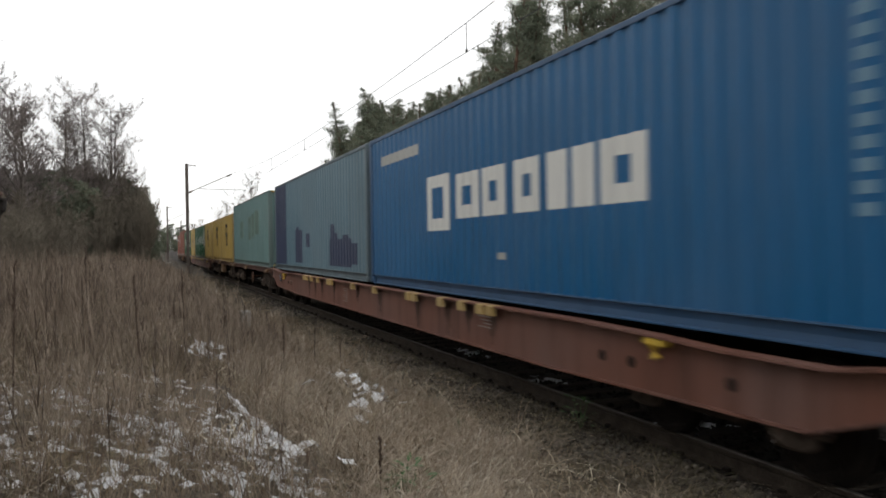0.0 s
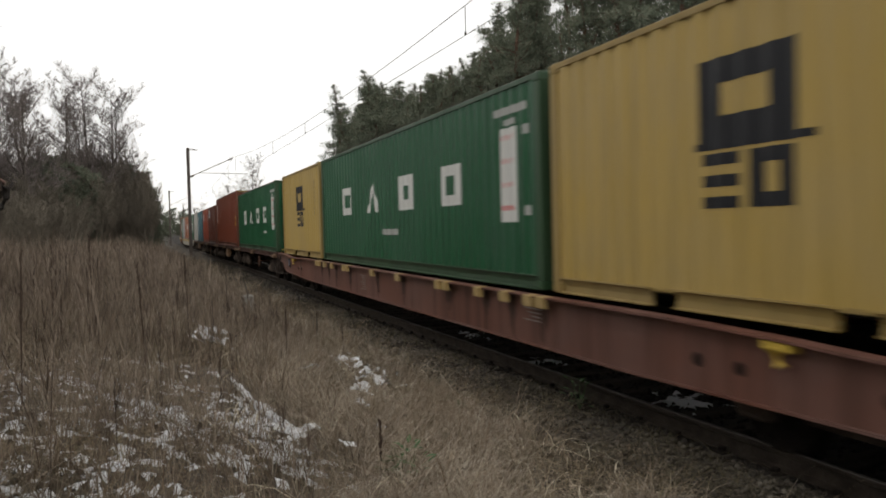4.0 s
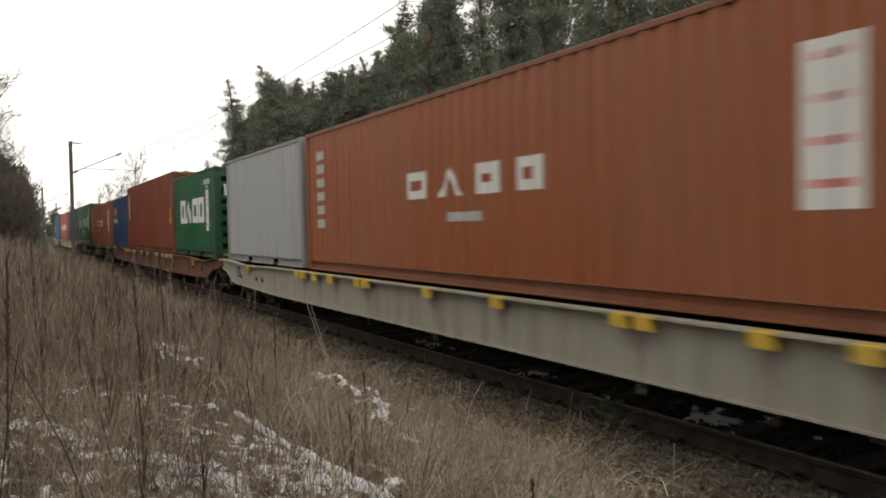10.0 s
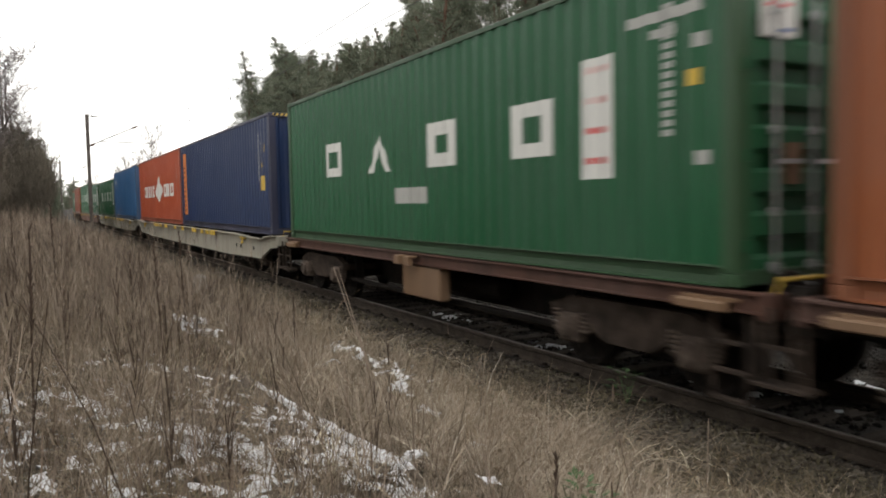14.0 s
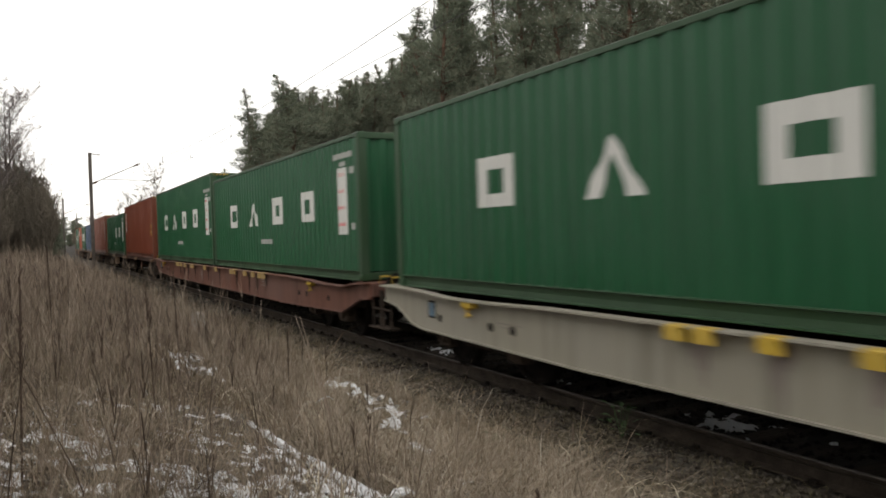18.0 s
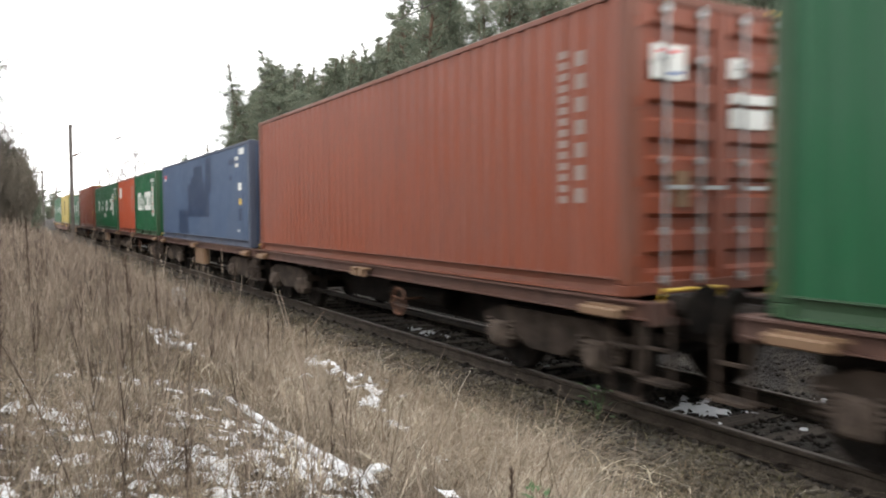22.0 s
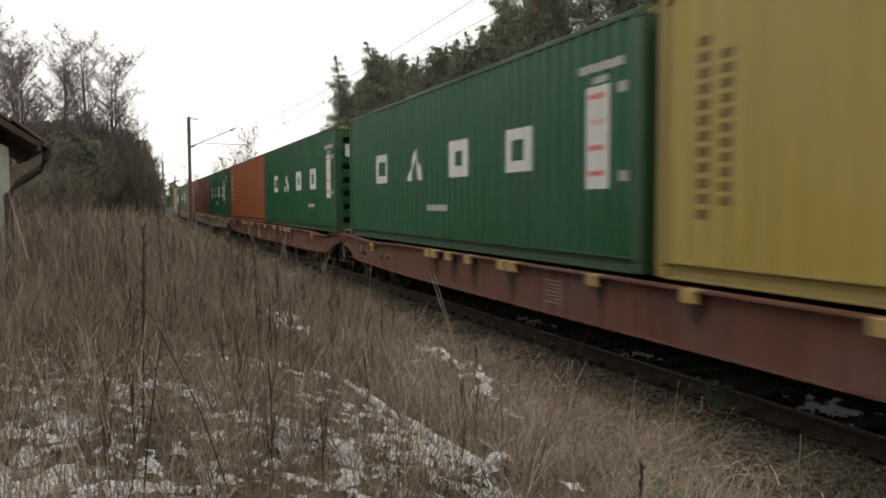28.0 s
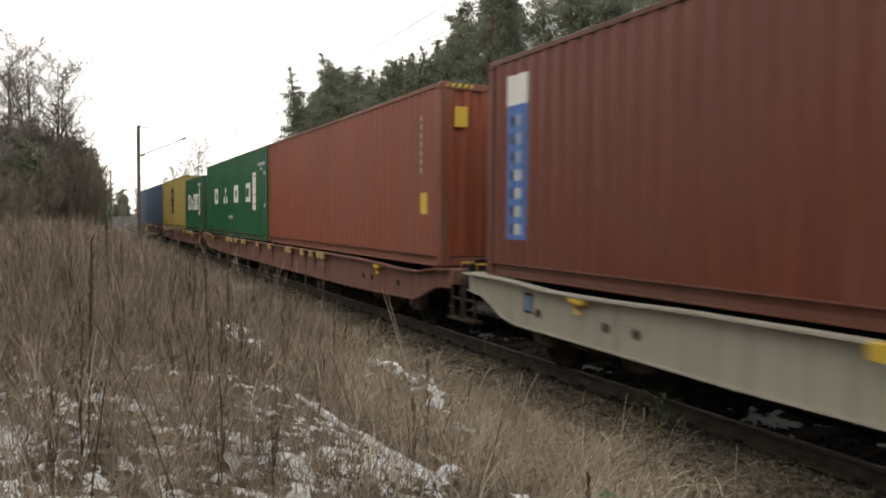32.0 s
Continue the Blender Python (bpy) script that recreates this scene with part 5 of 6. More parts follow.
def bare_tree(seed, height, spread, name="bare_tree", stems=1, levels=4):
    """A leafless tree: a leader with rising limbs, forking down to fine twigs."""
    rnd = random.Random(seed)
    trunk, twigs = Solid(), Solid()

    many, thin = ((24, 11, 7, 4, 3), 0.0045) if name == "bare_tree" else ((14, 8, 6, 4, 4), 0.008)

    def grow(p, d, length, r, level):
        n = (7, 4, 3, 2, 2)[level]
        pts, q = [p], d.copy()
        for i in range(n):
            q = (q + Vector((rnd.uniform(-1, 1), rnd.uniform(-1, 1), rnd.uniform(-0.4, 0.75))) * (0.05 + 0.08 * level)).normalized()
            pts.append(pts[-1] + q * length / n)
        rs = [max(thin, r * (1 - 0.85 * i / n)) for i in range(n + 1)]
        (trunk if level < 2 else twigs).tube(pts, rs, 6 if level < 1 else (4 if level < 2 else 3), False)
        if level >= levels:
            return
        kids = many[level]
        for k in range(kids):
            f = (0.2 if level == 0 else 0.12) + (0.79 if level == 0 else 0.86) * (k + rnd.random()) / kids
            i = min(n - 1, int(f * n))
            base = pts[i].lerp(pts[i + 1], f * n - i)
            a = rnd.uniform(0, 2 * math.pi)
            side = Vector((math.cos(a), math.sin(a), rnd.uniform(-0.15, 0.35)))
            way = (pts[i + 1] - pts[i]).normalized()
            nd = (way + side * spread * rnd.uniform(0.7, 1.4)).normalized()
            share = (0.42, 0.46, 0.5, 0.55, 0.6)[level]
            grow(base, nd, length * share * (1.0 - 0.6 * f) * rnd.uniform(0.7, 1.25), max(thin, rs[i] * rnd.uniform(0.35, 0.55)), level + 1)

    for s in range(stems):
        a = rnd.uniform(0, 6.28)
        lean = Vector((math.cos(a) * 0.2, math.sin(a) * 0.2, 1)) if stems > 1 else Vector((rnd.uniform(-0.05, 0.05), 0, 1))
        grow(Vector((0.2 * math.cos(a) * (stems > 1), 0.2 * math.sin(a) * (stems > 1), -0.2)), lean.normalized(), height * rnd.uniform(0.85, 1.0), height * 0.011, 0)
    t = empty(name, "leafless upright tree with fine grey-brown twigs" if name == "bare_tree" else "leafless brown thicket shrub", "tree" if name == "bare_tree" else "shrub", "bare trees by the line" if name == "bare_tree" else "thicket by the line")
    bark = BARK if name == "bare_tree" else THICKET
    part("trunk", trunk, bark, t)
    part("crown", twigs, TWIG if name == "bare_tree" else THICKET, t, kind="stuff")
    return t


def pine(seed, height, low=0.35, wide=2.6, clumps=5.0, tufts=36, name="pine_tree"):
    rnd = random.Random(seed)
    s = Solid()
    bend = [Vector((rnd.uniform(-0.15, 0.15) * i, rnd.uniform(-0.15, 0.15) * i, -0.3 + (height + 0.1) * i / 6)) for i in range(7)]
    s.tube(bend, [0.2 * height / 16 * (1 - 0.85 * i / 6) + 0.015 for i in range(7)], 7, False)
    limbs, v, f = Solid(), [], []

    def trunk_at(z):
        u = min(5.999, max(0, (z + 0.3) / (height + 0.1) * 6))
        return bend[int(u)].lerp(bend[int(u) + 1], u - int(u))

    def tuft(mid, size, count):
        for k in range(count):
            o = Vector((rnd.gauss(0, 0.55), rnd.gauss(0, 0.55), rnd.gauss(0.0, 0.45))) * size
            d = (o.normalized() + Vector((rnd.uniform(-0.5, 0.5), rnd.uniform(-0.5, 0.5), rnd.uniform(0.2, 1.3)))).normalized()
            w = d.cross(Vector((rnd.uniform(-1, 1), rnd.uniform(-1, 1), rnd.uniform(-1, 1)))).normalized() * rnd.uniform(0.012, 0.032)
            ln = rnd.uniform(0.08, 0.22)
            b0 = mid + o
            k0 = len(v)
            v.extend([tuple(b0 - w), tuple(b0 + w), tuple(b0 + d * ln + w * 0.4), tuple(b0 + d * ln - w * 0.4)])
            f.append((k0, k0 + 1, k0 + 2, k0 + 3))

    z = height * low
    while z < height * 0.985:
        g = (z / height - low) / (1 - low)
        top = 1 - g
        full = wide * (0.03 + 0.97 * top ** 0.64) * min(1.0, 0.6 + 2.2 * g) * rnd.uniform(0.68, 1.15)
        for b in range(rnd.randint(4, 6) if top > 0.14 else 3):
            reach = full * rnd.uniform(0.55, 1.1)
            a = rnd.uniform(0, 2 * math.pi)
            p0 = trunk_at(min(height, z + rnd.uniform(-0.015, 0.015) * height))
            rise = rnd.uniform(0.25, 0.8) if g > 0.35 else rnd.uniform(-0.1, 0.45)
            end = p0 + Vector((math.cos(a) * reach, math.sin(a) * reach, reach * rise))
            if reach > 0.5:
                limbs.tube([p0, p0.lerp(end, 0.5) - Vector((0, 0, 0.12 * reach)), end], [0.03 + 0.01 * reach, 0.022, 0.008], 3, False)
            if g < 0.12 and rnd.random() < 0.5:
                continue
            for c in range(max(1, int(clumps * reach))):
                u = rnd.uniform(0.25, 1.03)
                mid = p0.lerp(end, u) + Vector((rnd.gauss(0, 0.13), rnd.gauss(0, 0.13), rnd.gauss(0.04, 0.1) - 0.4 * u * (1 - u) * 0.3 * reach)) * (0.5 + 0.4 * reach)
                tuft(mid, rnd.uniform(0.2, 0.4) * (0.55 + 0.45 * min(1.0, reach)), tufts)
        z += height * rnd.uniform(0.024, 0.038)
    for k in range(5):
        tuft(trunk_at(height * (0.95 + 0.05 * k / 4)), 0.13 - 0.02 * k, tufts // 3)
    t = empty(name, "tall grey-green pine with ragged open crown" if name == "pine_tree" else "young dense dark conifer", "tree", "pine wood behind the track" if name == "pine_tree" else "young conifers")
    part("trunk", s, PINEBARK, t)
    if limbs.v:
        part("branchwork", limbs, PINEBARK, t, kind="stuff")
    part("crown", big("crown", v, f, NEEDLE), NEEDLE, t)
    return t


PLANTED = {}


def plant(proto, m):
    """The first planting keeps the prototype itself for last, so that copies take only their own scale."""
    if proto in PLANTED:
        copy_thing(proto, m)
    else:
        PLANTED[proto] = m


def build_trees():
    rnd = random.Random(11)
    pines = [(pine(1, 17.0, 0.2, 3.0), 17.0), (pine(2, 17.0, 0.16, 2.6), 17.0), (pine(3, 17.0, 0.3, 3.2), 17.0), (pine(4, 17.0, 0.14, 2.4), 17.0)]
    eye = Vector((-6.2, 5.45, 1.9))
    limit = ((13.9, 0.182), (15.4, 0.152), (16.9, 0.2), (18.3, 0.188), (19.7, 0.184), (21.2, 0.2), (22.6, 0.205), (24.0, 0.216), (25.4, 0.228), (26.7, 0.285), (28.2, 0.345), (30.0, 0.35), (32.0, 0.34), (34.2, 0.37), (36.5, 0.39), (39.5, 0.39), (43, 0.42), (47, 0.42), (52, 0.45), (58, 0.45), (66, 0.45), (75, 0.45))
    spots = []
    for b, tan in limit:
        far = rnd.uniform(0.92, 1.05) * (16.5 if b > 26 else 15.2) / tan if tan < 0.3 else rnd.uniform(42, 47)
        spots.append((b, far, tan))
    for row in range(4):
        for k in range(32):
            b = 14.6 + 62 * (k + rnd.random()) / 32
            if b > 32 and (k + row) % 2:
                continue
            tan = float(np.interp(b, [q[0] for q in limit], [q[1] for q in limit]))
            spots.append((b, rnd.uniform(0.75, 1.5) * 15.0 / max(tan, 0.22) * (1.0 if b < 30 else 0.8), tan * (rnd.uniform(0.88, 1.0) if k % 2 else (rnd.uniform(0.72, 0.92) if b < 27 else rnd.uniform(0.55, 0.7)))))
    for k in range(16):
        b = 14.4 + 10.5 * (k + 0.5) / 16
        tan = float(np.interp(b, [q[0] for q in limit], [q[1] for q in limit]))
        spots.append((b, rnd.uniform(62, 84), tan * rnd.uniform(0.9, 1.0)))
    for k in range(56):
        b = 14.6 + 30 * (k + rnd.random()) / 56
        tan = float(np.interp(b, [q[0] for q in limit], [q[1] for q in limit]))
        spots.append((b, rnd.uniform(66, 96) if b < 27 else rnd.uniform(46, 62), tan * (rnd.uniform(0.78, 0.93) if b < 27 else rnd.uniform(0.5, 0.66))))
    # unseen pines added behind the camera to cut sky light on the containers
    for k in range(22):
        spots.append((rnd.uniform(-150, -62), rnd.uniform(9, 24), None))
    for b, far, tan in spots:
        x, y = eye.x + far * math.sin(radians(b)), eye.y + far * math.cos(radians(b))
        cx = along(max(0, y))[0] if y > BEND else 0.0
        if x - cx < 8.5 and tan is not None:
            continue
        z0 = bank(x, y)
        height = 1.02 * far * tan + eye.z - z0 if tan else rnd.uniform(10, 15)
        i = rnd.randrange(4)
        t, h = pines[i]
        m = pose(x, y, z0, 0, 0, rnd.uniform(0, 360)) @ Matrix.Diagonal((*(2 * ((1.2 if b < 27 else 0.92) * (0.35 + 0.65 * height / h),)), height / h, 1))
        plant(t, m)
    # a belt of low undergrowth and saplings at the foot of the pine wood
    young = pine(7, 6.0, 0.03, 1.5, 4.0, 26, "young_conifer")
    for k in range(34):
        y = 12 + k * 2.7 + rnd.uniform(-1, 1)
        x = 9.5 + rnd.uniform(0, 4) + (along(y)[0] if y > BEND else 0)
        sc = rnd.uniform(0.45, 0.8)
        m = pose(x, y, bank(x, y), 0, 0, rnd.uniform(0, 360)) @ Matrix.Diagonal((sc * 1.2, sc * 1.2, sc, 1))
        plant(young, m)
    # left: dark young conifers and thicket, bare trees above them; the wood's edge is rounded towards the line
    def edge_height(x, y):
        return float(np.interp(x, (-9.6, -7.3, -5.85, -5.3, -4.9), (6.3, 6.0, 5.2, 4.6, 3.8))) * y / 59 - 0.3

    for k in range(60):
        y = rnd.uniform(57, 80)
        x = -5.1 - 7 * rnd.random()
        tall = edge_height(x, y) * rnd.uniform(0.65, 1.04)
        plant(young, pose(x, y, bank(x, y), 0, 0, rnd.uniform(0, 360)) @ Matrix.Diagonal((tall / 5.4, tall / 5.4, tall / 6.1, 1)))
    for k in range(44):
        x, y = -8.2 - rnd.uniform(0, 12), rnd.uniform(50, 62)
        sc = rnd.uniform(0.72, 0.95)
        plant(young, pose(x, y, bank(x, y), 0, 0, rnd.uniform(0, 360)) @ Matrix.Diagonal((sc * 1.25, sc * 1.25, sc, 1)))
    shrubs = [bare_tree(21, 4.6, 0.8, "thicket_shrub", 5, 3), bare_tree(22, 4.2, 0.9, "thicket_shrub", 5, 3)]
    for k in range(95):
        y = rnd.uniform(33, 66)
        x = -7.6 - rnd.uniform(0, 10) - max(0, 45 - y) * 0.12
        i = k % 2
        sc = rnd.uniform(0.7, 1.1) * min(1.0, 0.5 + 0.5 * (y - 33) / 18)
        m = pose(x, y, bank(x, y), 0, 0, rnd.uniform(0, 360)) @ Matrix.Diagonal((sc, sc, sc, 1))
        plant(shrubs[i], m)
    for k in range(70):
        y = rnd.uniform(54, 66)
        x = -5.2 - 5.2 * rnd.random() ** 0.8
        tall = edge_height(x, y) * rnd.uniform(0.62, 1.06)
        plant(shrubs[k % 2], pose(x, y, bank(x, y), 0, 0, rnd.uniform(0, 360)) @ Matrix.Diagonal((tall / 6.0, tall / 6.0, tall / 4.4, 1)))
    trees = [(bare_tree(31, 10.0, 0.95), 9.6), (bare_tree(32, 10.0, 1.1), 9.6), (bare_tree(33, 10.0, 0.9, stems=2), 9.4)]
    left = [(-8.75, 56, 10.9, 0), (-7.5, 57, 10.6, 1), (-6.9, 60, 8.4, 1), (-10.6, 54, 9.4, 2), (-11.9, 52, 9.6, 1), (-13.0, 50, 9.2, 2), (-14.3, 47, 9.6, 0), (-12.6, 40, 10.5, 1), (-14.6, 38, 12, 1), (-19, 52, 13, 2), (-20, 41, 12, 0), (-23, 47, 13, 1), (-17.4, 46, 12.0, 1), (-9.7, 57, 10.2, 1), (-8.1, 58, 9.6, 2), (-12.2, 55, 10.4, 0), (-15.6, 50, 11.4, 2), (-13.6, 43, 10.6, 0), (-11.2, 47, 8.8, 1),
            (5.5, 132, 7.5, 1), (8.0, 134, 9.0, 2), (10.3, 131, 12.5, 0), (12.0, 136, 9.5, 1), (3.2, 150, 7.0, 2), (14.5, 128, 9.0, 1), (-3.5, 175, 7, 1), (-7, 160, 8, 2), (-11, 150, 9, 0)]
    for x, y, h, i in left:
        t, hh = trees[i]
        sc = h / hh
        m = pose(x, y, bank(x, y), 0, 0, rnd.uniform(0, 360)) @ Matrix.Diagonal((sc, sc, sc, 1))
        plant(t, m)
    for k in range(60):
        d = rnd.uniform(92, 260)
        off = -5.5 - rnd.uniform(0, 16) if k % 3 else 7 + rnd.uniform(0, 14)
        x, y, z, h = along(d, off)
        sc = rnd.uniform(0.55, 0.95)
        if k % 2:
            plant(shrubs[k % 4 // 2], pose(x, y, bank(x, y), 0, 0, rnd.uniform(0, 360)) @ Matrix.Diagonal((sc * 1.4, sc * 1.4, sc * 1.2, 1)))
        else:
            plant(young, pose(x, y, bank(x, y), 0, 0, rnd.uniform(0, 360)) @ Matrix.Diagonal((sc * 1.4, sc * 1.4, sc, 1)))
    for k in range(46):
        x, y = rnd.uniform(-50, 66), rnd.uniform(225, 330)
        if abs(x - along(y)[0]) > 7:
            sc = rnd.uniform(1.0, 1.7)
            plant(young, pose(x, y, bank(x, y) - 0.2, 0, 0, rnd.uniform(0, 360)) @ Matrix.Diagonal((sc * 1.5, sc * 1.5, sc, 1)))
    for x, y, h in ((17.5, 130, 10), (20, 124, 11), (24, 128, 13), (28, 122, 15), (32, 130, 16), (36, 120, 17)):
        t, hh = pines[rnd.randrange(4)]
        sc = h / hh
        plant(t, pose(x, y, bank(x, y), 0, 0, rnd.uniform(0, 360)) @ Matrix.Diagonal((sc * 1.3, sc * 1.3, sc, 1)))
    for proto, m in PLANTED.items():
        proto.matrix_basis = m


# ---- dead grass, weeds, snow and stones ----
def ribbons(rng, x, y, h, lean, width, levels=4, droop=0.5):
    """Curved tapering blades, one island each, as arrays."""
    n = len(x)
    a = rng.uniform(0, 2 * np.pi, n)
    z0 = np.array([bank(float(p), float(q)) for p, q in zip(x, y)]) - 0.02
    side = rng.uniform(0, 2 * np.pi, n)
    f = np.linspace(0, 1, levels)
    out = lean * h
    px = x[:, None] + np.cos(a)[:, None] * out[:, None] * f**1.7
    py = y[:, None] + np.sin(a)[:, None] * out[:, None] * f**1.7
    pz = z0[:, None] + h[:, None] * (f - droop * np.minimum(lean, 1)[:, None] * f**3 * 0.55)
    w = width[:, None] * np.array([1.0 - 0.88 * q for q in f])
    wx, wy = np.cos(side)[:, None] * w / 2, np.sin(side)[:, None] * w / 2
    v = np.stack([np.stack([px - wx, py - wy, pz], -1), np.stack([px + wx, py + wy, pz], -1)], 2).reshape(-1, 3)
    base = np.arange(n)[:, None] * levels * 2 + np.arange(levels - 1)[None] * 2
    base = base.ravel()
    return v, np.stack([base, base + 1, base + 3, base + 2], -1)


def scatter(rng, n, x0, x1, y0, y1, keep):
    x, y = rng.uniform(x0, x1, n), rng.uniform(y0, y1, n)
    k = np.array([keep(float(a), float(b)) for a, b in zip(x, y)]) > rng.uniform(0, 1, n)
    return x[k], y[k]


def clear(x, y):
    """Distance rule that keeps the place where the camera stands free."""
    return 0.0 if (x + 6.2) ** 2 + (y - 5.2) ** 2 < 2.6 else 1.0


def on_log(x, y):
    """Thins the growth over the fallen log and just in front of it."""
    if not 8.5 < y < 11.4:
        return 1.0
    lx = -4.64 - 0.137 * (y - 9.0)
    return 0.0 if lx - 0.12 < x < lx + 0.09 else (0.45 if lx - 0.5 < x <= lx - 0.12 else 1.0)


def round_clumps(x, y):
    """Thins the growth where snow clumps lie on it."""
    return 0.25 if any(abs(x + 0.3 * (cy - y) - cx) < 0.2 and -0.7 < y - cy < 0.25 for cx, cy in ((-3.17, 14.1), (-3.07, 13.3), (-3.25, 12.3), (-3.4, 12.9), (-4.85, 13.8), (-3.7, 11.3))) else 1.0


def build_grass():
    rng = np.random.default_rng(5)
    straw = varied("dead straw grass", [(0.17, 0.127, 0.085), (0.29, 0.22, 0.147), (0.195, 0.146, 0.096), (0.48, 0.405, 0.29), (0.125, 0.118, 0.057), (0.265, 0.177, 0.112), (0.075, 0.057, 0.038)], patch=1.7, dark=0.25)
    pale = varied("bleached straw tufts", [(0.26, 0.205, 0.15), (0.42, 0.35, 0.265), (0.3, 0.235, 0.17), (0.66, 0.6, 0.5)], patch=2.0)
    stalk = varied("dry brown stalks", [(0.14, 0.105, 0.08), (0.3, 0.235, 0.182), (0.46, 0.385, 0.305), (0.18, 0.132, 0.1), (0.38, 0.305, 0.238)], patch=2.4, dark=0.5)

    def gather(lots):
        off, vs, fs = 0, [], []
        for v, f in lots:
            vs.append(v)
            fs.append(f + off)
            off += len(v)
        return np.concatenate(vs), np.concatenate(fs)

    def patchy(x, y):
        side = 1.0 if x < -2.2 else max(0.0, (-1.05 - x) / 1.15)
        return clear(x, y) * (0.4 + 0.6 * (noise.noise((x * 1.3, y * 1.3, 1.0)) > -0.05)) * side * (0.55 if x > -2.9 and y < 9.5 else (0.75 if x > -3.8 else 1.0)) * on_log(x, y) * round_clumps(x, y)

    lots = []
    for n, x0, x1, y0, y1, hh in ((110000, -8.8, -0.9, 6.2, 13.5, 0.19), (60000, -10, -0.9, 13.5, 26, 0.24), (24000, -12, -0.95, 26, 60, 0.3), (46000, -14, -1.3, -8, 6.2, 0.26)):
        x, y = scatter(rng, n, x0, x1, y0, y1, patchy)
        clump = np.array([noise.noise((float(a) * 1.6, float(b) * 1.6, 9.0)) for a, b in zip(x, y)])
        h = hh * rng.lognormal(0, 0.4, len(x)) * (1.0 + 0.8 * clump) * np.clip((-x - 0.8) / 2.2, 0.3, 1.0) * np.where((x < -4.7) & (y < 11.5), 0.75, 1.0)
        lots.append(ribbons(rng, x, y, h, rng.uniform(0.2, 2.3, len(x)), rng.uniform(0.003, 0.008, len(x)) * ((1.6 if y0 < 0 else 1) if y0 < 13 else (1.7 if y0 < 26 else 3.0)), 4, 0.7))
    v, f = gather(lots)
    ob = part("dead_grass", big("dead_grass", v, f, straw), straw)
    tagged(ob, "matted straw-brown dead grass on the bank", "grass", kind="stuff")

    # bleached tufts with long drooping blades
    lots = []
    for n, x0, x1, y0, y1, wide in ((1400, -4.6, -2.2, 6.4, 14, 1.0), (520, -8.6, -4.6, 6.6, 14, 1.0), (1300, -7.5, -1.9, 14, 28, 1.6), (500, -8, -1.9, 28, 55, 3.0)):
        cx, cy = scatter(rng, n, x0, x1, y0, y1, lambda a, b: clear(a, b) * on_log(a, b) * round_clumps(a, b) * (0.25 + 0.75 * (noise.noise((a * 0.8, b * 0.8, 6.0)) > 0.0)) * min(1.0, max(0.1, (-1.8 - a) / 1.2)))
        k = 30
        big_ = np.repeat(rng.uniform(0.55, 1.5, len(cx)), k)
        x = np.repeat(cx, k) + rng.normal(0, 0.05, len(cx) * k) * big_
        y = np.repeat(cy, k) + rng.normal(0, 0.05, len(cx) * k) * big_
        h = 0.34 * big_ * rng.lognormal(0, 0.25, len(x))
        lots.append(ribbons(rng, x, y, h, rng.uniform(0.25, 1.7, len(x)), rng.uniform(0.003, 0.007, len(x)) * wide, 5, 1.1))
    v, f = gather(lots)
    ob = part("straw_tufts", big("straw_tufts", v, f, pale), pale)
    tagged(ob, "bleached drooping tufts of long straw grass", "grass", kind="stuff")

    # short dull green-brown growth that creeps up to the sleeper ends
    creep = varied("dull creeping growth", [(0.075, 0.064, 0.038), (0.13, 0.105, 0.068), (0.1, 0.092, 0.046), (0.2, 0.16, 0.105)], patch=1.5, dark=0.35)
    lots = []
    for n, y0, y1, wide in ((26000, 6.2, 13, 1.0), (22000, 13, 26, 1.6), (9000, 26, 55, 3.0)):
        x, y = scatter(rng, n, -3.0, -0.9, y0, y1, lambda a, b: (0.12 + 0.88 * (noise.noise((a * 1.5, b * 0.9, 31.0)) > -0.12)) * min(1.0, 0.25 + (-0.85 - a)))
        lots.append(ribbons(rng, x, y, rng.lognormal(-2.5, 0.45, len(x)), rng.uniform(0.3, 2.2, len(x)), rng.uniform(0.004, 0.009, len(x)) * wide, 3, 0.8))
    v, f = gather(lots)
    tagged(part("creeping_growth", big("creeping_growth", v, f, creep), creep), "short dull green-brown growth creeping over the gravel", "grass", kind="stuff")

    # fine reddish bents standing thick along the shoulder of the bank
    bents = varied("reddish dry bents", [(0.2, 0.135, 0.09), (0.3, 0.215, 0.145), (0.14, 0.098, 0.07), (0.4, 0.32, 0.23)], patch=1.2, dark=0.4)
    lots = []
    for n, x0, x1, y0, y1, wide in ((5200, -4.7, -2.3, 9.0, 15, 1.0), (5200, -5.5, -2.2, 15, 28, 1.6)):
        x, y = scatter(rng, n, x0, x1, y0, y1, lambda a, b: on_log(a, b) * round_clumps(a, b) * (0.08 + 0.92 * (noise.noise((a * 0.9, b * 0.55, 21.0)) > 0.02)))
        lots.append(ribbons(rng, x, y, rng.uniform(0.22, 0.5, len(x)), rng.uniform(0.05, 0.6, len(x)), rng.uniform(0.002, 0.0045, len(x)) * wide, 4, 0.6))
    v, f = gather(lots)
    tagged(part("dry_bents", big("dry_bents", v, f, bents), bents), "fine reddish-brown dry bents standing in patches", "grass", kind="stuff")

    # tall stalks with side twigs
    def weedy(x, y):
        limit = -4.55 if y < 11 else (-4.55 + 0.45 * (y - 11) if y < 14 else -3.2)
        return clear(x, y) * on_log(x, y) * max(0.0, min(1.0, (limit - x) / 0.8)) * (0.7 if y < 10.5 else 1.0) * (0.4 + 0.6 * (noise.noise((x * 0.6, y * 0.6, 4.0)) > -0.1))

    lots = []
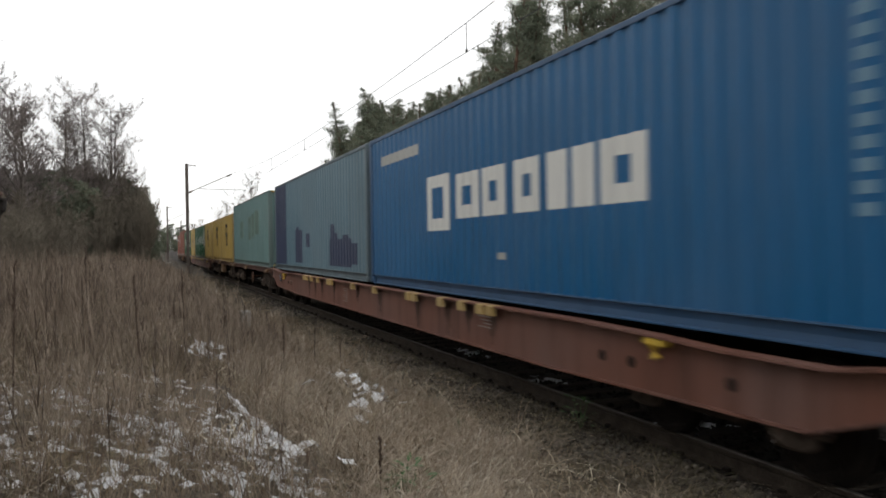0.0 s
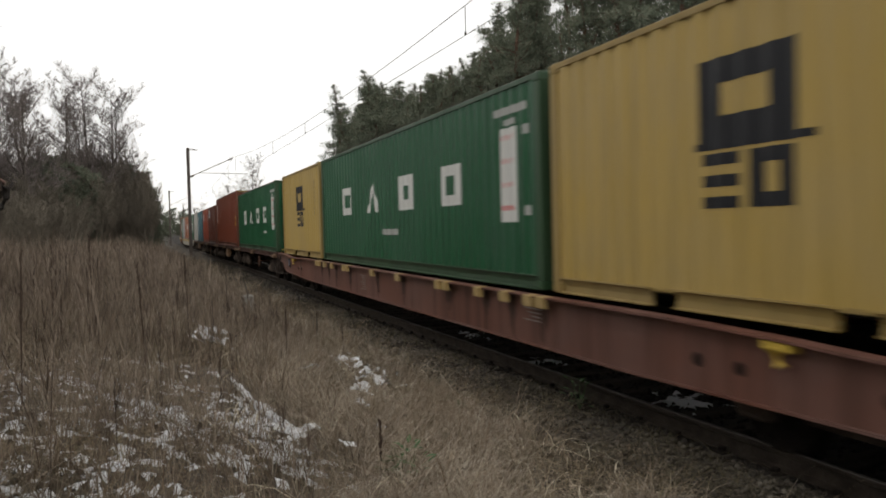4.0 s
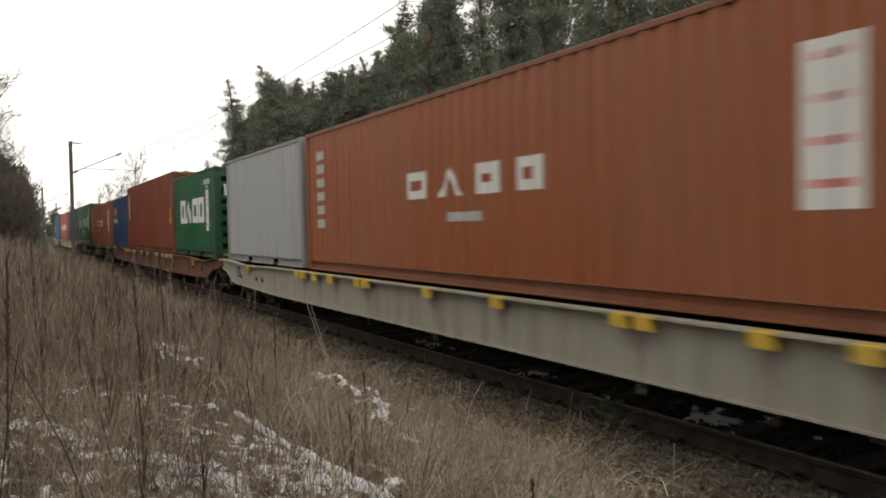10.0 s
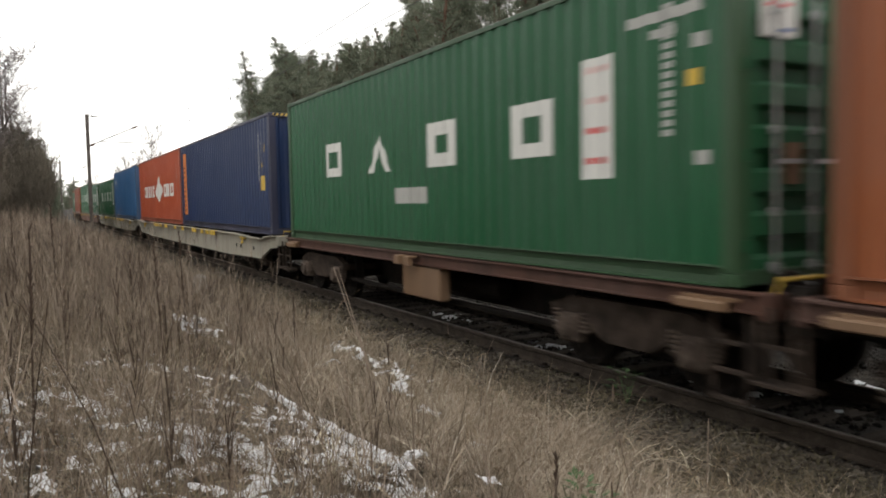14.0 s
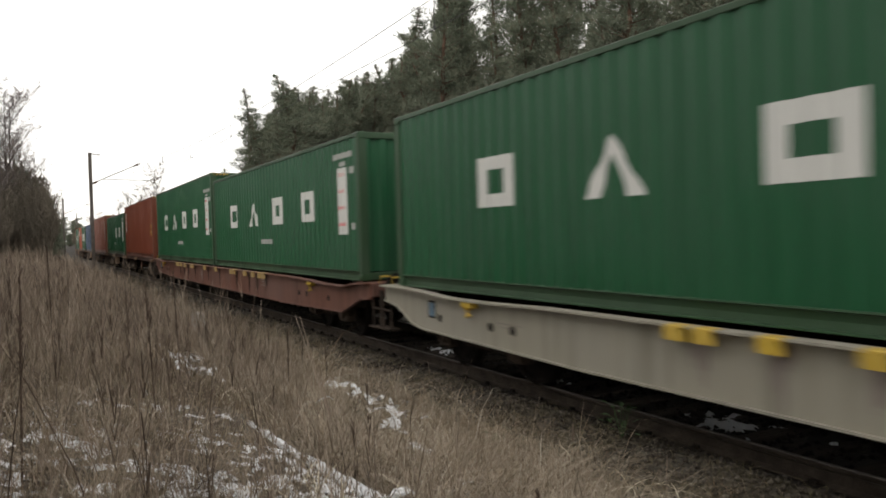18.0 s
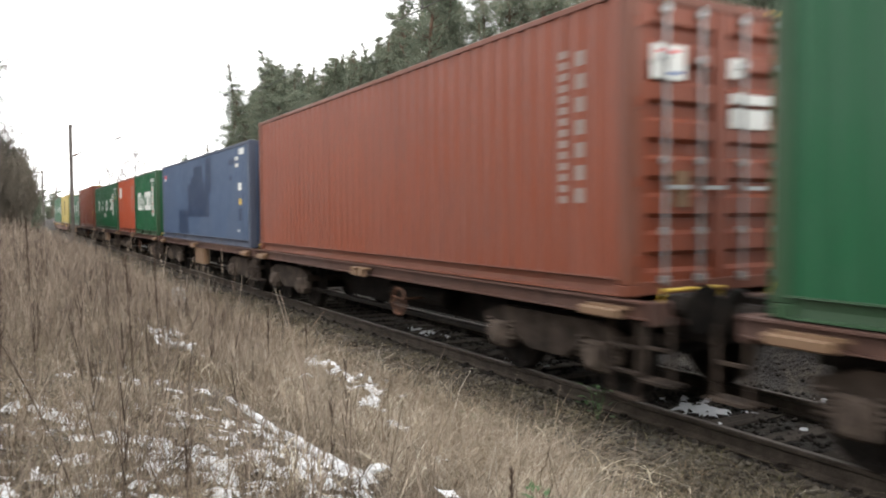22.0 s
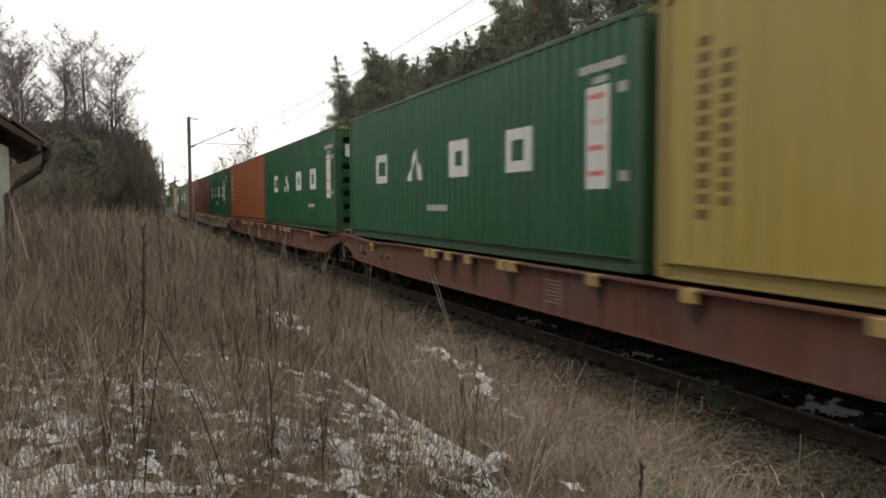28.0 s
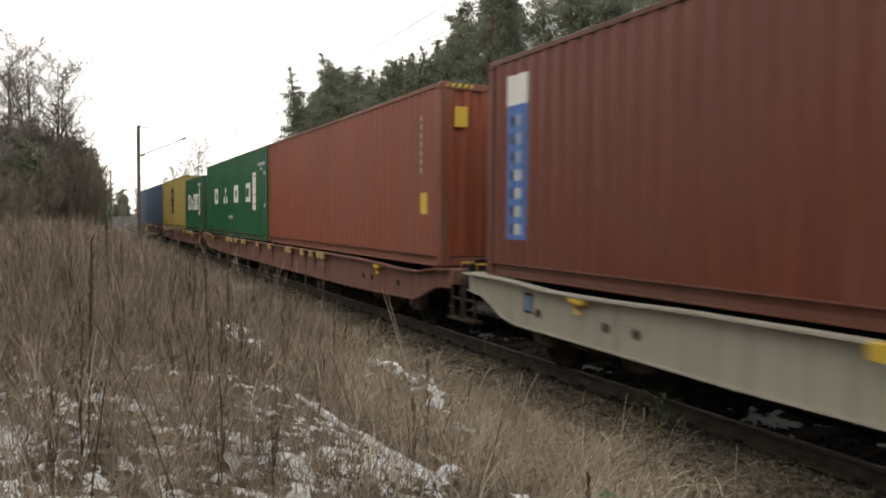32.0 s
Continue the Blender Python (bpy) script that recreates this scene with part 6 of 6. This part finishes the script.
    for n, x0, x1, y0, y1, wide in ((3000, -9.5, -4.4, 6.7, 11.5, 0.62), (3400, -10, -3.0, 11.5, 16, 0.9), (4600, -11, -3.0, 16, 26, 1.4), (8000, -15, -3.2, 26, 55, 2.8)):
        x, y = scatter(rng, n, x0, x1, y0, y1, weedy)
        h = (0.2 + 0.9 * rng.beta(1.3, 2.6, len(x))) * (0.95 if y0 < 10 else 1.1) * np.clip((-x - 2.2) / 2.6, 0.45, 1.0)
        lots.append(ribbons(rng, x, y, h, rng.uniform(0.0, 0.5, len(x)), rng.uniform(0.5, 1.4, len(x)) * 0.0046 * wide, 4, 0.3))
        k = 8 if y0 < 20 else 4
        xi, yi, hi = np.repeat(x, k), np.repeat(y, k), np.repeat(h, k)
        f0 = rng.uniform(0.3, 0.98, len(xi))
        a, ln = rng.uniform(0, 6.28, len(xi)), rng.uniform(0.05, 0.22, len(xi))
        z0 = np.repeat(np.array([bank(float(p), float(q)) for p, q in zip(x, y)]), k) + hi * f0
        p0 = np.stack([xi, yi, z0], -1)
        p1 = p0 + np.stack([np.cos(a) * ln * 0.5, np.sin(a) * ln * 0.5, ln], -1)
        w = np.stack([-np.sin(a), np.cos(a), 0 * a], -1) * (0.002 * wide)
        tv = np.stack([p0 - w, p0 + w, p1 + w * 0.5, p1 - w * 0.5], 1).reshape(-1, 3)
        lots.append((tv, np.arange(len(tv)).reshape(-1, 4)))
    v, f = gather(lots)
    ob = part("tall_weeds", big("tall_weeds", v, f, stalk), stalk)
    tagged(ob, "tall brown withered weed stalks with twiggy heads", "weeds", kind="stuff")

    # stout dark stems with short upright side shoots
    stem = varied("dark woody stems", [(0.075, 0.054, 0.04), (0.13, 0.097, 0.074), (0.095, 0.072, 0.055)])
    lots = []
    for n, x0, x1, y0, y1, wide in ((120, -8.8, -4.5, 6.9, 13, 0.8), (240, -9.5, -3.4, 13, 26, 1.2)):
        x, y = scatter(rng, n, x0, x1, y0, y1, weedy)
        h, lean = rng.uniform(0.4, 1.0, len(x)), rng.uniform(0, 0.5, len(x))
        lots.append(ribbons(rng, x, y, h, lean, rng.uniform(0.006, 0.011, len(x)) * wide, 5, 0.1))
        k = 14
        xi, yi, hi = np.repeat(x, k), np.repeat(y, k), np.repeat(h, k)
        f0 = rng.uniform(0.45, 0.95, len(xi))
        a, ln = rng.uniform(0, 6.28, len(xi)), rng.uniform(0.04, 0.16, len(xi)) * (1.3 - f0)
        p0 = np.stack([xi, yi, np.repeat(np.array([bank(float(p), float(q)) for p, q in zip(x, y)]), k) + hi * f0], -1)
        p1 = p0 + np.stack([np.cos(a) * ln * 0.3, np.sin(a) * ln * 0.3, ln * 1.2], -1)
        w = np.stack([-np.sin(a), np.cos(a), 0 * a], -1) * (0.003 * wide)
        tv = np.stack([p0 - w, p0 + w, p1 + w * 0.7, p1 - w * 0.7], 1).reshape(-1, 3)
        lots.append((tv, np.arange(len(tv)).reshape(-1, 4)))
    v, f = gather(lots)
    ob = part("dark_stems", big("dark_stems", v, f, stem), stem)
    tagged(ob, "stout dark withered stems standing among pale weeds", "weeds", kind="stuff")

    # broad pale blades, bent over
    lots = []
    x, y = scatter(rng, 2400, -5.2, -2.1, 6.3, 16, lambda p, q: clear(p, q) * on_log(p, q) * (0.2 + 0.8 * (noise.noise((p * 1.1, q * 1.1, 16.0)) > 0.05)))
    lots.append(ribbons(rng, x, y, rng.uniform(0.15, 0.4, len(x)), rng.uniform(0.5, 1.8, len(x)), rng.uniform(0.008, 0.019, len(x)), 6, 1.6))
    v, f = gather(lots)
    bent = varied("bleached bent blades", [(0.55, 0.48, 0.35), (0.78, 0.71, 0.56), (0.42, 0.34, 0.23)], dark=0.85)
    ob = part("bent_blades", big("bent_blades", v, f, bent), bent)
    tagged(ob, "broad bleached grass blades bent over the bank", "grass", kind="stuff")


def pebbles(rng, x, y, z, size, flat=0.7):
    """Rough small lumps, one island each."""
    n = len(x)
    base = np.array([(1, 0, 0), (0, 1, 0), (-1, 0, 0), (0, -1, 0), (0, 0, 1), (0, 0, -1)], float)
    tri = np.array([(0, 1, 4), (1, 2, 4), (2, 3, 4), (3, 0, 4), (1, 0, 5), (2, 1, 5), (3, 2, 5), (0, 3, 5)])
    v = base[None] * (0.6 + 0.7 * rng.uniform(0, 1, (n, 6, 1))) + rng.uniform(-0.25, 0.25, (n, 6, 3))
    a = rng.uniform(0, 6.28, n)
    c, s = np.cos(a)[:, None], np.sin(a)[:, None]
    v = np.stack([v[..., 0] * c - v[..., 1] * s, v[..., 0] * s + v[..., 1] * c, v[..., 2] * flat], -1) * size[:, None, None] + np.stack([x, y, z], -1)[:, None]
    return v.reshape(-1, 3), (np.arange(n)[:, None, None] * 6 + tri[None]).reshape(-1, 3)


def build_stones():
    rng = np.random.default_rng(8)
    # stones near black, the shade beneath the train painted into them
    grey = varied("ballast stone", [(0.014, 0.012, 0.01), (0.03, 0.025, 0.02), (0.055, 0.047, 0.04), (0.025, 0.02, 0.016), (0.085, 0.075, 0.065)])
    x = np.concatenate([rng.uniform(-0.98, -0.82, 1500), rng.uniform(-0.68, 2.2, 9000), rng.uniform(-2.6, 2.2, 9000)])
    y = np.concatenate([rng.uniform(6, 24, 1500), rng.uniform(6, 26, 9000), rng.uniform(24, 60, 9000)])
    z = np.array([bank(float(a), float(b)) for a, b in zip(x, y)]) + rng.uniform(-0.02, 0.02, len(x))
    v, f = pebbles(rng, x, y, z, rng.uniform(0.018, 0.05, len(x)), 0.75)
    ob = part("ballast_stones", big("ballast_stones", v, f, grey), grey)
    tagged(ob, "loose grey ballast stones beside and between the rails", "ballast", kind="stuff")
    # gravel tones lowered to hold the train's shade on the shoulder
    gravel = varied("brown gravel", [(0.04, 0.032, 0.024), (0.08, 0.066, 0.051), (0.16, 0.142, 0.115), (0.055, 0.044, 0.033)])
    x, y = rng.uniform(-2.9, -0.85, 14000), 6 + 20 * rng.uniform(0, 1, 14000) ** 1.6
    z = np.array([bank(float(a), float(b)) for a, b in zip(x, y)]) + rng.uniform(-0.01, 0.02, len(x))
    v, f = pebbles(rng, x, y, z, rng.uniform(0.012, 0.042, len(x)), 0.7)
    tagged(part("shoulder_gravel", big("shoulder_gravel", v, f, gravel), gravel), "brown gravel strewn among the grass beside the track", "gravel", kind="stuff")
    snowm = mottled("old snow", (0.68, 0.7, 0.73), (0.8, 0.81, 0.83), 9, 0.8, fine=(0.6, 0.61, 0.63))
    def ragged(x0, x1, y0, y1, step, cover, lift=0.015):
        """A thin broken sheet of snow that keeps only where cover() is positive."""
        nx, ny = int((x1 - x0) / step), int((y1 - y0) / step)
        val, idx, vv, ff = {}, {}, [], []

        def at(i, j):
            if (i, j) not in val:
                x = x0 + i * step + 0.6 * step * noise.noise((i * 7.1, j * 3.7, 0.5))
                y = y0 + j * step + 0.6 * step * noise.noise((i * 5.3, j * 9.1, 4.5))
                val[i, j] = (x, y, cover(x, y))
            return val[i, j]

        def vert(i, j):
            if (i, j) not in idx:
                x, y, c = at(i, j)
                idx[i, j] = len(vv)
                hang = lift * (0.8 + 0.6 * noise.noise((x * 6, y * 6, 3))) if lift > 0.05 else (lift + min(0.03, 0.12 * max(0.0, c))) * (1 if c > 0 else 0)
                vv.append((x, y, bank(x, y) - 0.012 + hang + 0.012 * noise.noise((x * 17, y * 17, 1))))
            return idx[i, j]

        for i in range(nx):
            for j in range(ny):
                if sum(at(i + a, j + b)[2] > 0 for a in (0, 1) for b in (0, 1)) >= 3:
                    ff.append((vert(i, j), vert(i + 1, j), vert(i + 1, j + 1), vert(i, j + 1)))
        return vv, ff

    def rough(x, y, s):
        return noise.noise((x * s, y * s, 2.0)) * 0.55 + noise.noise((x * s * 2.3, y * s * 2.3, 5.0)) * 0.35 + noise.noise((x * s * 5.5, y * s * 5.5, 8.0)) * 0.25

    def meadow(x, y):
        lx = -4.62 - 0.137 * (y - 9.0)
        q = lx - x
        edge = min(0.0, 2.5 * (q - 0.16)) + min(0.0, (9.6 - y) * 0.32) + min(0.0, (y - 6.6) * 0.3)
        return rough(x, y, 9.0) + 0.25 * noise.noise((x * 1.7, y * 1.7, 12.0)) + 0.03 - 0.07 * min(1.0, max(0.0, (q - 1.3) / 1.2)) + 0.3 * edge

    v, f = ragged(-9.2, -4.3, 6.4, 12.6, 0.035, meadow, 0.008)
    ob = part("thin_snow", big("thin_snow", v, f, snowm, True), snowm)
    tagged(ob, "thin broken old snow lying among the stalks", "snow", kind="stuff")
    vs, fs, off = [], [], 0
    for cx, cy, r in ((-3.17, 14.1, 0.34), (-3.07, 13.3, 0.3), (-3.25, 12.3, 0.32), (-3.7, 11.3, 0.18), (-5.0, 12.8, 0.36), (-4.85, 13.8, 0.3), (-3.95, 10.25, 0.13), (-4.1, 12.0, 0.18), (-4.45, 8.62, 0.14), (-4.0, 9.4, 0.12)):
        v, f = ragged(cx - r * 1.3, cx + r * 1.3, cy - r * 1.8, cy + r * 1.8, 0.028, lambda x, y: rough(x, y, 6.5) + 0.15 - 0.46 * (((x - cx) / r) ** 2 + ((y - cy) / (1.4 * r)) ** 2) ** 0.5, 0.21)
        if f:
            vs.append(np.array(v))
            fs.append(np.array(f) + off)
            off += len(v)
    ob = part("snow_clumps", big("snow_clumps", np.concatenate(vs), np.concatenate(fs), snowm, True), snowm)
    tagged(ob, "clumps of old snow caught on bent grass", "snow", kind="stuff")
    # flat snow patches between the rails
    for cx, cy, rx, ry in ((0.05, 11.2, 0.5, 0.9), (-0.1, 14.4, 0.3, 0.6), (0.1, 17.5, 0.3, 0.8), (1.48, 10.5, 0.25, 0.5), (1.5, 14.0, 0.22, 0.7)):
        v, f = ragged(cx - rx * 1.2, cx + rx * 1.2, cy - ry * 1.2, cy + ry * 1.2, 0.05, lambda x, y: rough(x, y, 3.4) + 0.2 - 0.45 * (((x - cx) / rx) ** 2 + ((y - cy) / ry) ** 2) ** 0.5, 0.03)
        ob = part("snow_patch", big("snow_patch", v, f, snowm, True), snowm)
        tagged(ob, "thin broken patch of old snow on the ballast", "snow", kind="stuff")


def build_small():
    wood = mottled("grey dead wood", (0.1, 0.08, 0.065), (0.18, 0.15, 0.125), 7, 0.9, stretch=(3, 0.6, 3))
    snowm = MATS["old snow"]
    log = empty("fallen_log", "thin fallen trunk dusted with snow, broken at one end", "log")
    pts = [(-4.97, 11.4, 0.6), (-4.9, 10.7, 0.575), (-4.84, 9.9, 0.555), (-4.72, 9.35, 0.515), (-4.655, 9.0, 0.49)]
    part("trunk", Solid().tube(pts, [0.016, 0.026, 0.039, 0.047, 0.05], 10), wood, log)
    part("broken_end", Solid().tube([(-4.655, 9.02, 0.49), (-4.62, 8.86, 0.46), (-4.58, 8.7, 0.43)], [0.05, 0.047, 0.025], 8).tube([(-4.675, 9.08, 0.475), (-4.615, 9.1, 0.575)], [0.02, 0.012], 6), wood, log)
    rnd, rings = random.Random(3), []
    for i in range(1, 46):
        f = 0.55 + (3.98 - 0.55) * i / 45
        k = min(3, int(f))
        c = Vector(pts[k]).lerp(Vector(pts[k + 1]), f - k)
        r = (0.016, 0.026, 0.039, 0.047, 0.05)[k] + 0.003
        lump = (0.45 + 0.55 * min(1, f / 1.8)) * (0.95 + 0.7 * noise.noise((f * 7.5, 0.3, 2.2))) * (0.15 if i in (1, 45) else 1)
        w, hgt = r * (0.55 + 0.42 * lump), 0.012 + 0.026 * max(0.0, lump)
        rings.append([(c.x + w * math.cos(a), c.y, c.z + r * 0.62 + hgt * math.sin(a) + rnd.uniform(-0.009, 0.006)) for a in np.linspace(0, math.pi, 7)] + [(c.x, c.y, c.z + r * 0.45)])
    part("snow_cover", Solid().loft(rings), snowm, log)
    part("snow_cap", Solid().tube([(-4.67, 9.1, 0.545), (-4.62, 9.1, 0.575), (-4.57, 9.08, 0.58), (-4.53, 9.07, 0.57)], [0.015, 0.03, 0.028, 0.008], 8), snowm, log)
    part("stub", Solid().tube([(-4.66, 9.08, 0.5), (-4.54, 9.07, 0.56)], [0.045, 0.035], 8), wood, log)
    leafm = varied("green weed leaf", [(0.05, 0.09, 0.035), (0.07, 0.12, 0.05), (0.09, 0.14, 0.07)])
    for x, y, n, sc, nm in ((-4.22, 8.22, 60, 1.0, "green_weed"), (-2.62, 11.35, 26, 0.8, "green_weed"), (-1.2, 11.35, 34, 1.15, "green_weed")):
        v, f, rnd = [], [], random.Random(int(-x * 100))
        z = bank(x, y)
        for k in range(n):
            a, r = rnd.uniform(0, 6.28), rnd.uniform(0.0, 0.17) * sc
            p = Vector((x + r * math.cos(a), y + r * math.sin(a), z + rnd.uniform(0.03, 0.3) * sc))
            d = Vector((math.cos(a), math.sin(a), rnd.uniform(-0.2, 0.8))).normalized()
            w = d.cross(Vector((0, 0, 1))).normalized() * 0.016 * sc
            ln = rnd.uniform(0.05, 0.11) * sc
            k0 = len(v)
            v += [tuple(p), tuple(p + d * ln * 0.5 + w), tuple(p + d * ln - Vector((0, 0, 0.01))), tuple(p + d * ln * 0.5 - w)]
            f.append((k0, k0 + 1, k0 + 2, k0 + 3))
        t = empty(nm, "low green leafy weed among the dead grass", "weed", "green weeds")
        s = Solid()
        for k in range(6):
            a = k * 1.05
            s.tube([(x, y, z - 0.02), (x + 0.08 * sc * math.cos(a), y + 0.08 * sc * math.sin(a), z + 0.28 * sc)], [0.004, 0.002], 4)
        part("stem", s, leafm, t, kind="stuff")
        part("leaves", big("leaves", v, f, leafm), leafm, t)
    # dark dock stalks that stand out of the grass
    dark = mottled("brown seed stalk", (0.06, 0.042, 0.032), (0.1, 0.072, 0.055), 20, 0.9)
    for x, y, h in ((-4.37, 8.2, 0.42), (-6.75, 8.2, 0.95), (-7.15, 8.6, 0.8), (-6.3, 9.2, 0.9), (-5.6, 10.4, 0.9), (-4.2, 12.4, 0.7), (-3.0, 14.8, 0.6), (-7.4, 10.5, 0.9), (-5.2, 12.0, 1.0), (-6.1, 12.6, 1.05), (-7.9, 9.0, 1.0)):
        rnd, s = random.Random(int(-x * 100 + y)), Solid()
        z = bank(x, y)
        lean = (rnd.uniform(-0.06, 0.06), rnd.uniform(-0.06, 0.06))
        s.tube([(x, y, z - 0.03), (x + lean[0] * h, y + lean[1] * h, z + h)], [0.006, 0.003], 5)
        head = Solid()
        for k in range(26):
            f = rnd.uniform(0.5, 1.0)
            a = rnd.uniform(0, 6.28)
            p = Vector((x + lean[0] * h * f, y + lean[1] * h * f, z + h * f))
            head.tube([p, p + Vector((math.cos(a) * 0.013, math.sin(a) * 0.013, 0.03))], [0.005, 0.002], 4)
        t = empty("dock_stalk", "dark brown withered dock stalk with seed head", "weed", "withered stalks")
        part("stem", s, dark, t)
        part("seed_head", head, dark, t, kind="stuff")
    conc = mottled("concrete", (0.25, 0.24, 0.22), (0.35, 0.34, 0.31), 4)
    ob = part("marker_post", Solid().box(-3.98, -3.77, 18.5, 18.65, 0.0, 0.72, 0.03), conc)
    tagged(ob, "short pale concrete marker post beside the track", "marker post")


build_ground()
build_track()
build_line()
build_hut()
build_trees()
build_grass()
build_stones()
build_small()
build_train()


def motions():
    """The train rolls past; its wheels turn while they are near."""
    stops = sorted(set([r[0] for r in RUNS] + [0.5 * i for i in range(65)]))
    for ob, mid, z in ROLLING:
        rows = []
        for t in stops:
            x, y, zz, h = along(mid - run(t), 0.0, z)
            rows.append((t, pose(x, y, zz, 0, 0, h)))
        walk(ob, rows)
    for ob, y, mid in WHEELS:
        times = [i / 30 for i in range(961)]
        near = [t for t in times if -18 < mid + y - run(t) < 40]
        turn = lambda t: math.degrees(run(t) / 0.46)
        if len(near) < 4:
            walk(ob, [(0, pose(0, y, 0.46)), (32, pose(0, y, 0.46))])
            continue
        rows = [(t, pose(0, y, 0.46, turn(t) % 360)) for t in near]
        if near[0] > 0.02:
            rows = [(0, rows[0][1])] + rows
        if near[-1] < 31.98:
            rows.append((32, rows[-1][1]))
        walk(ob, rows)


motions()
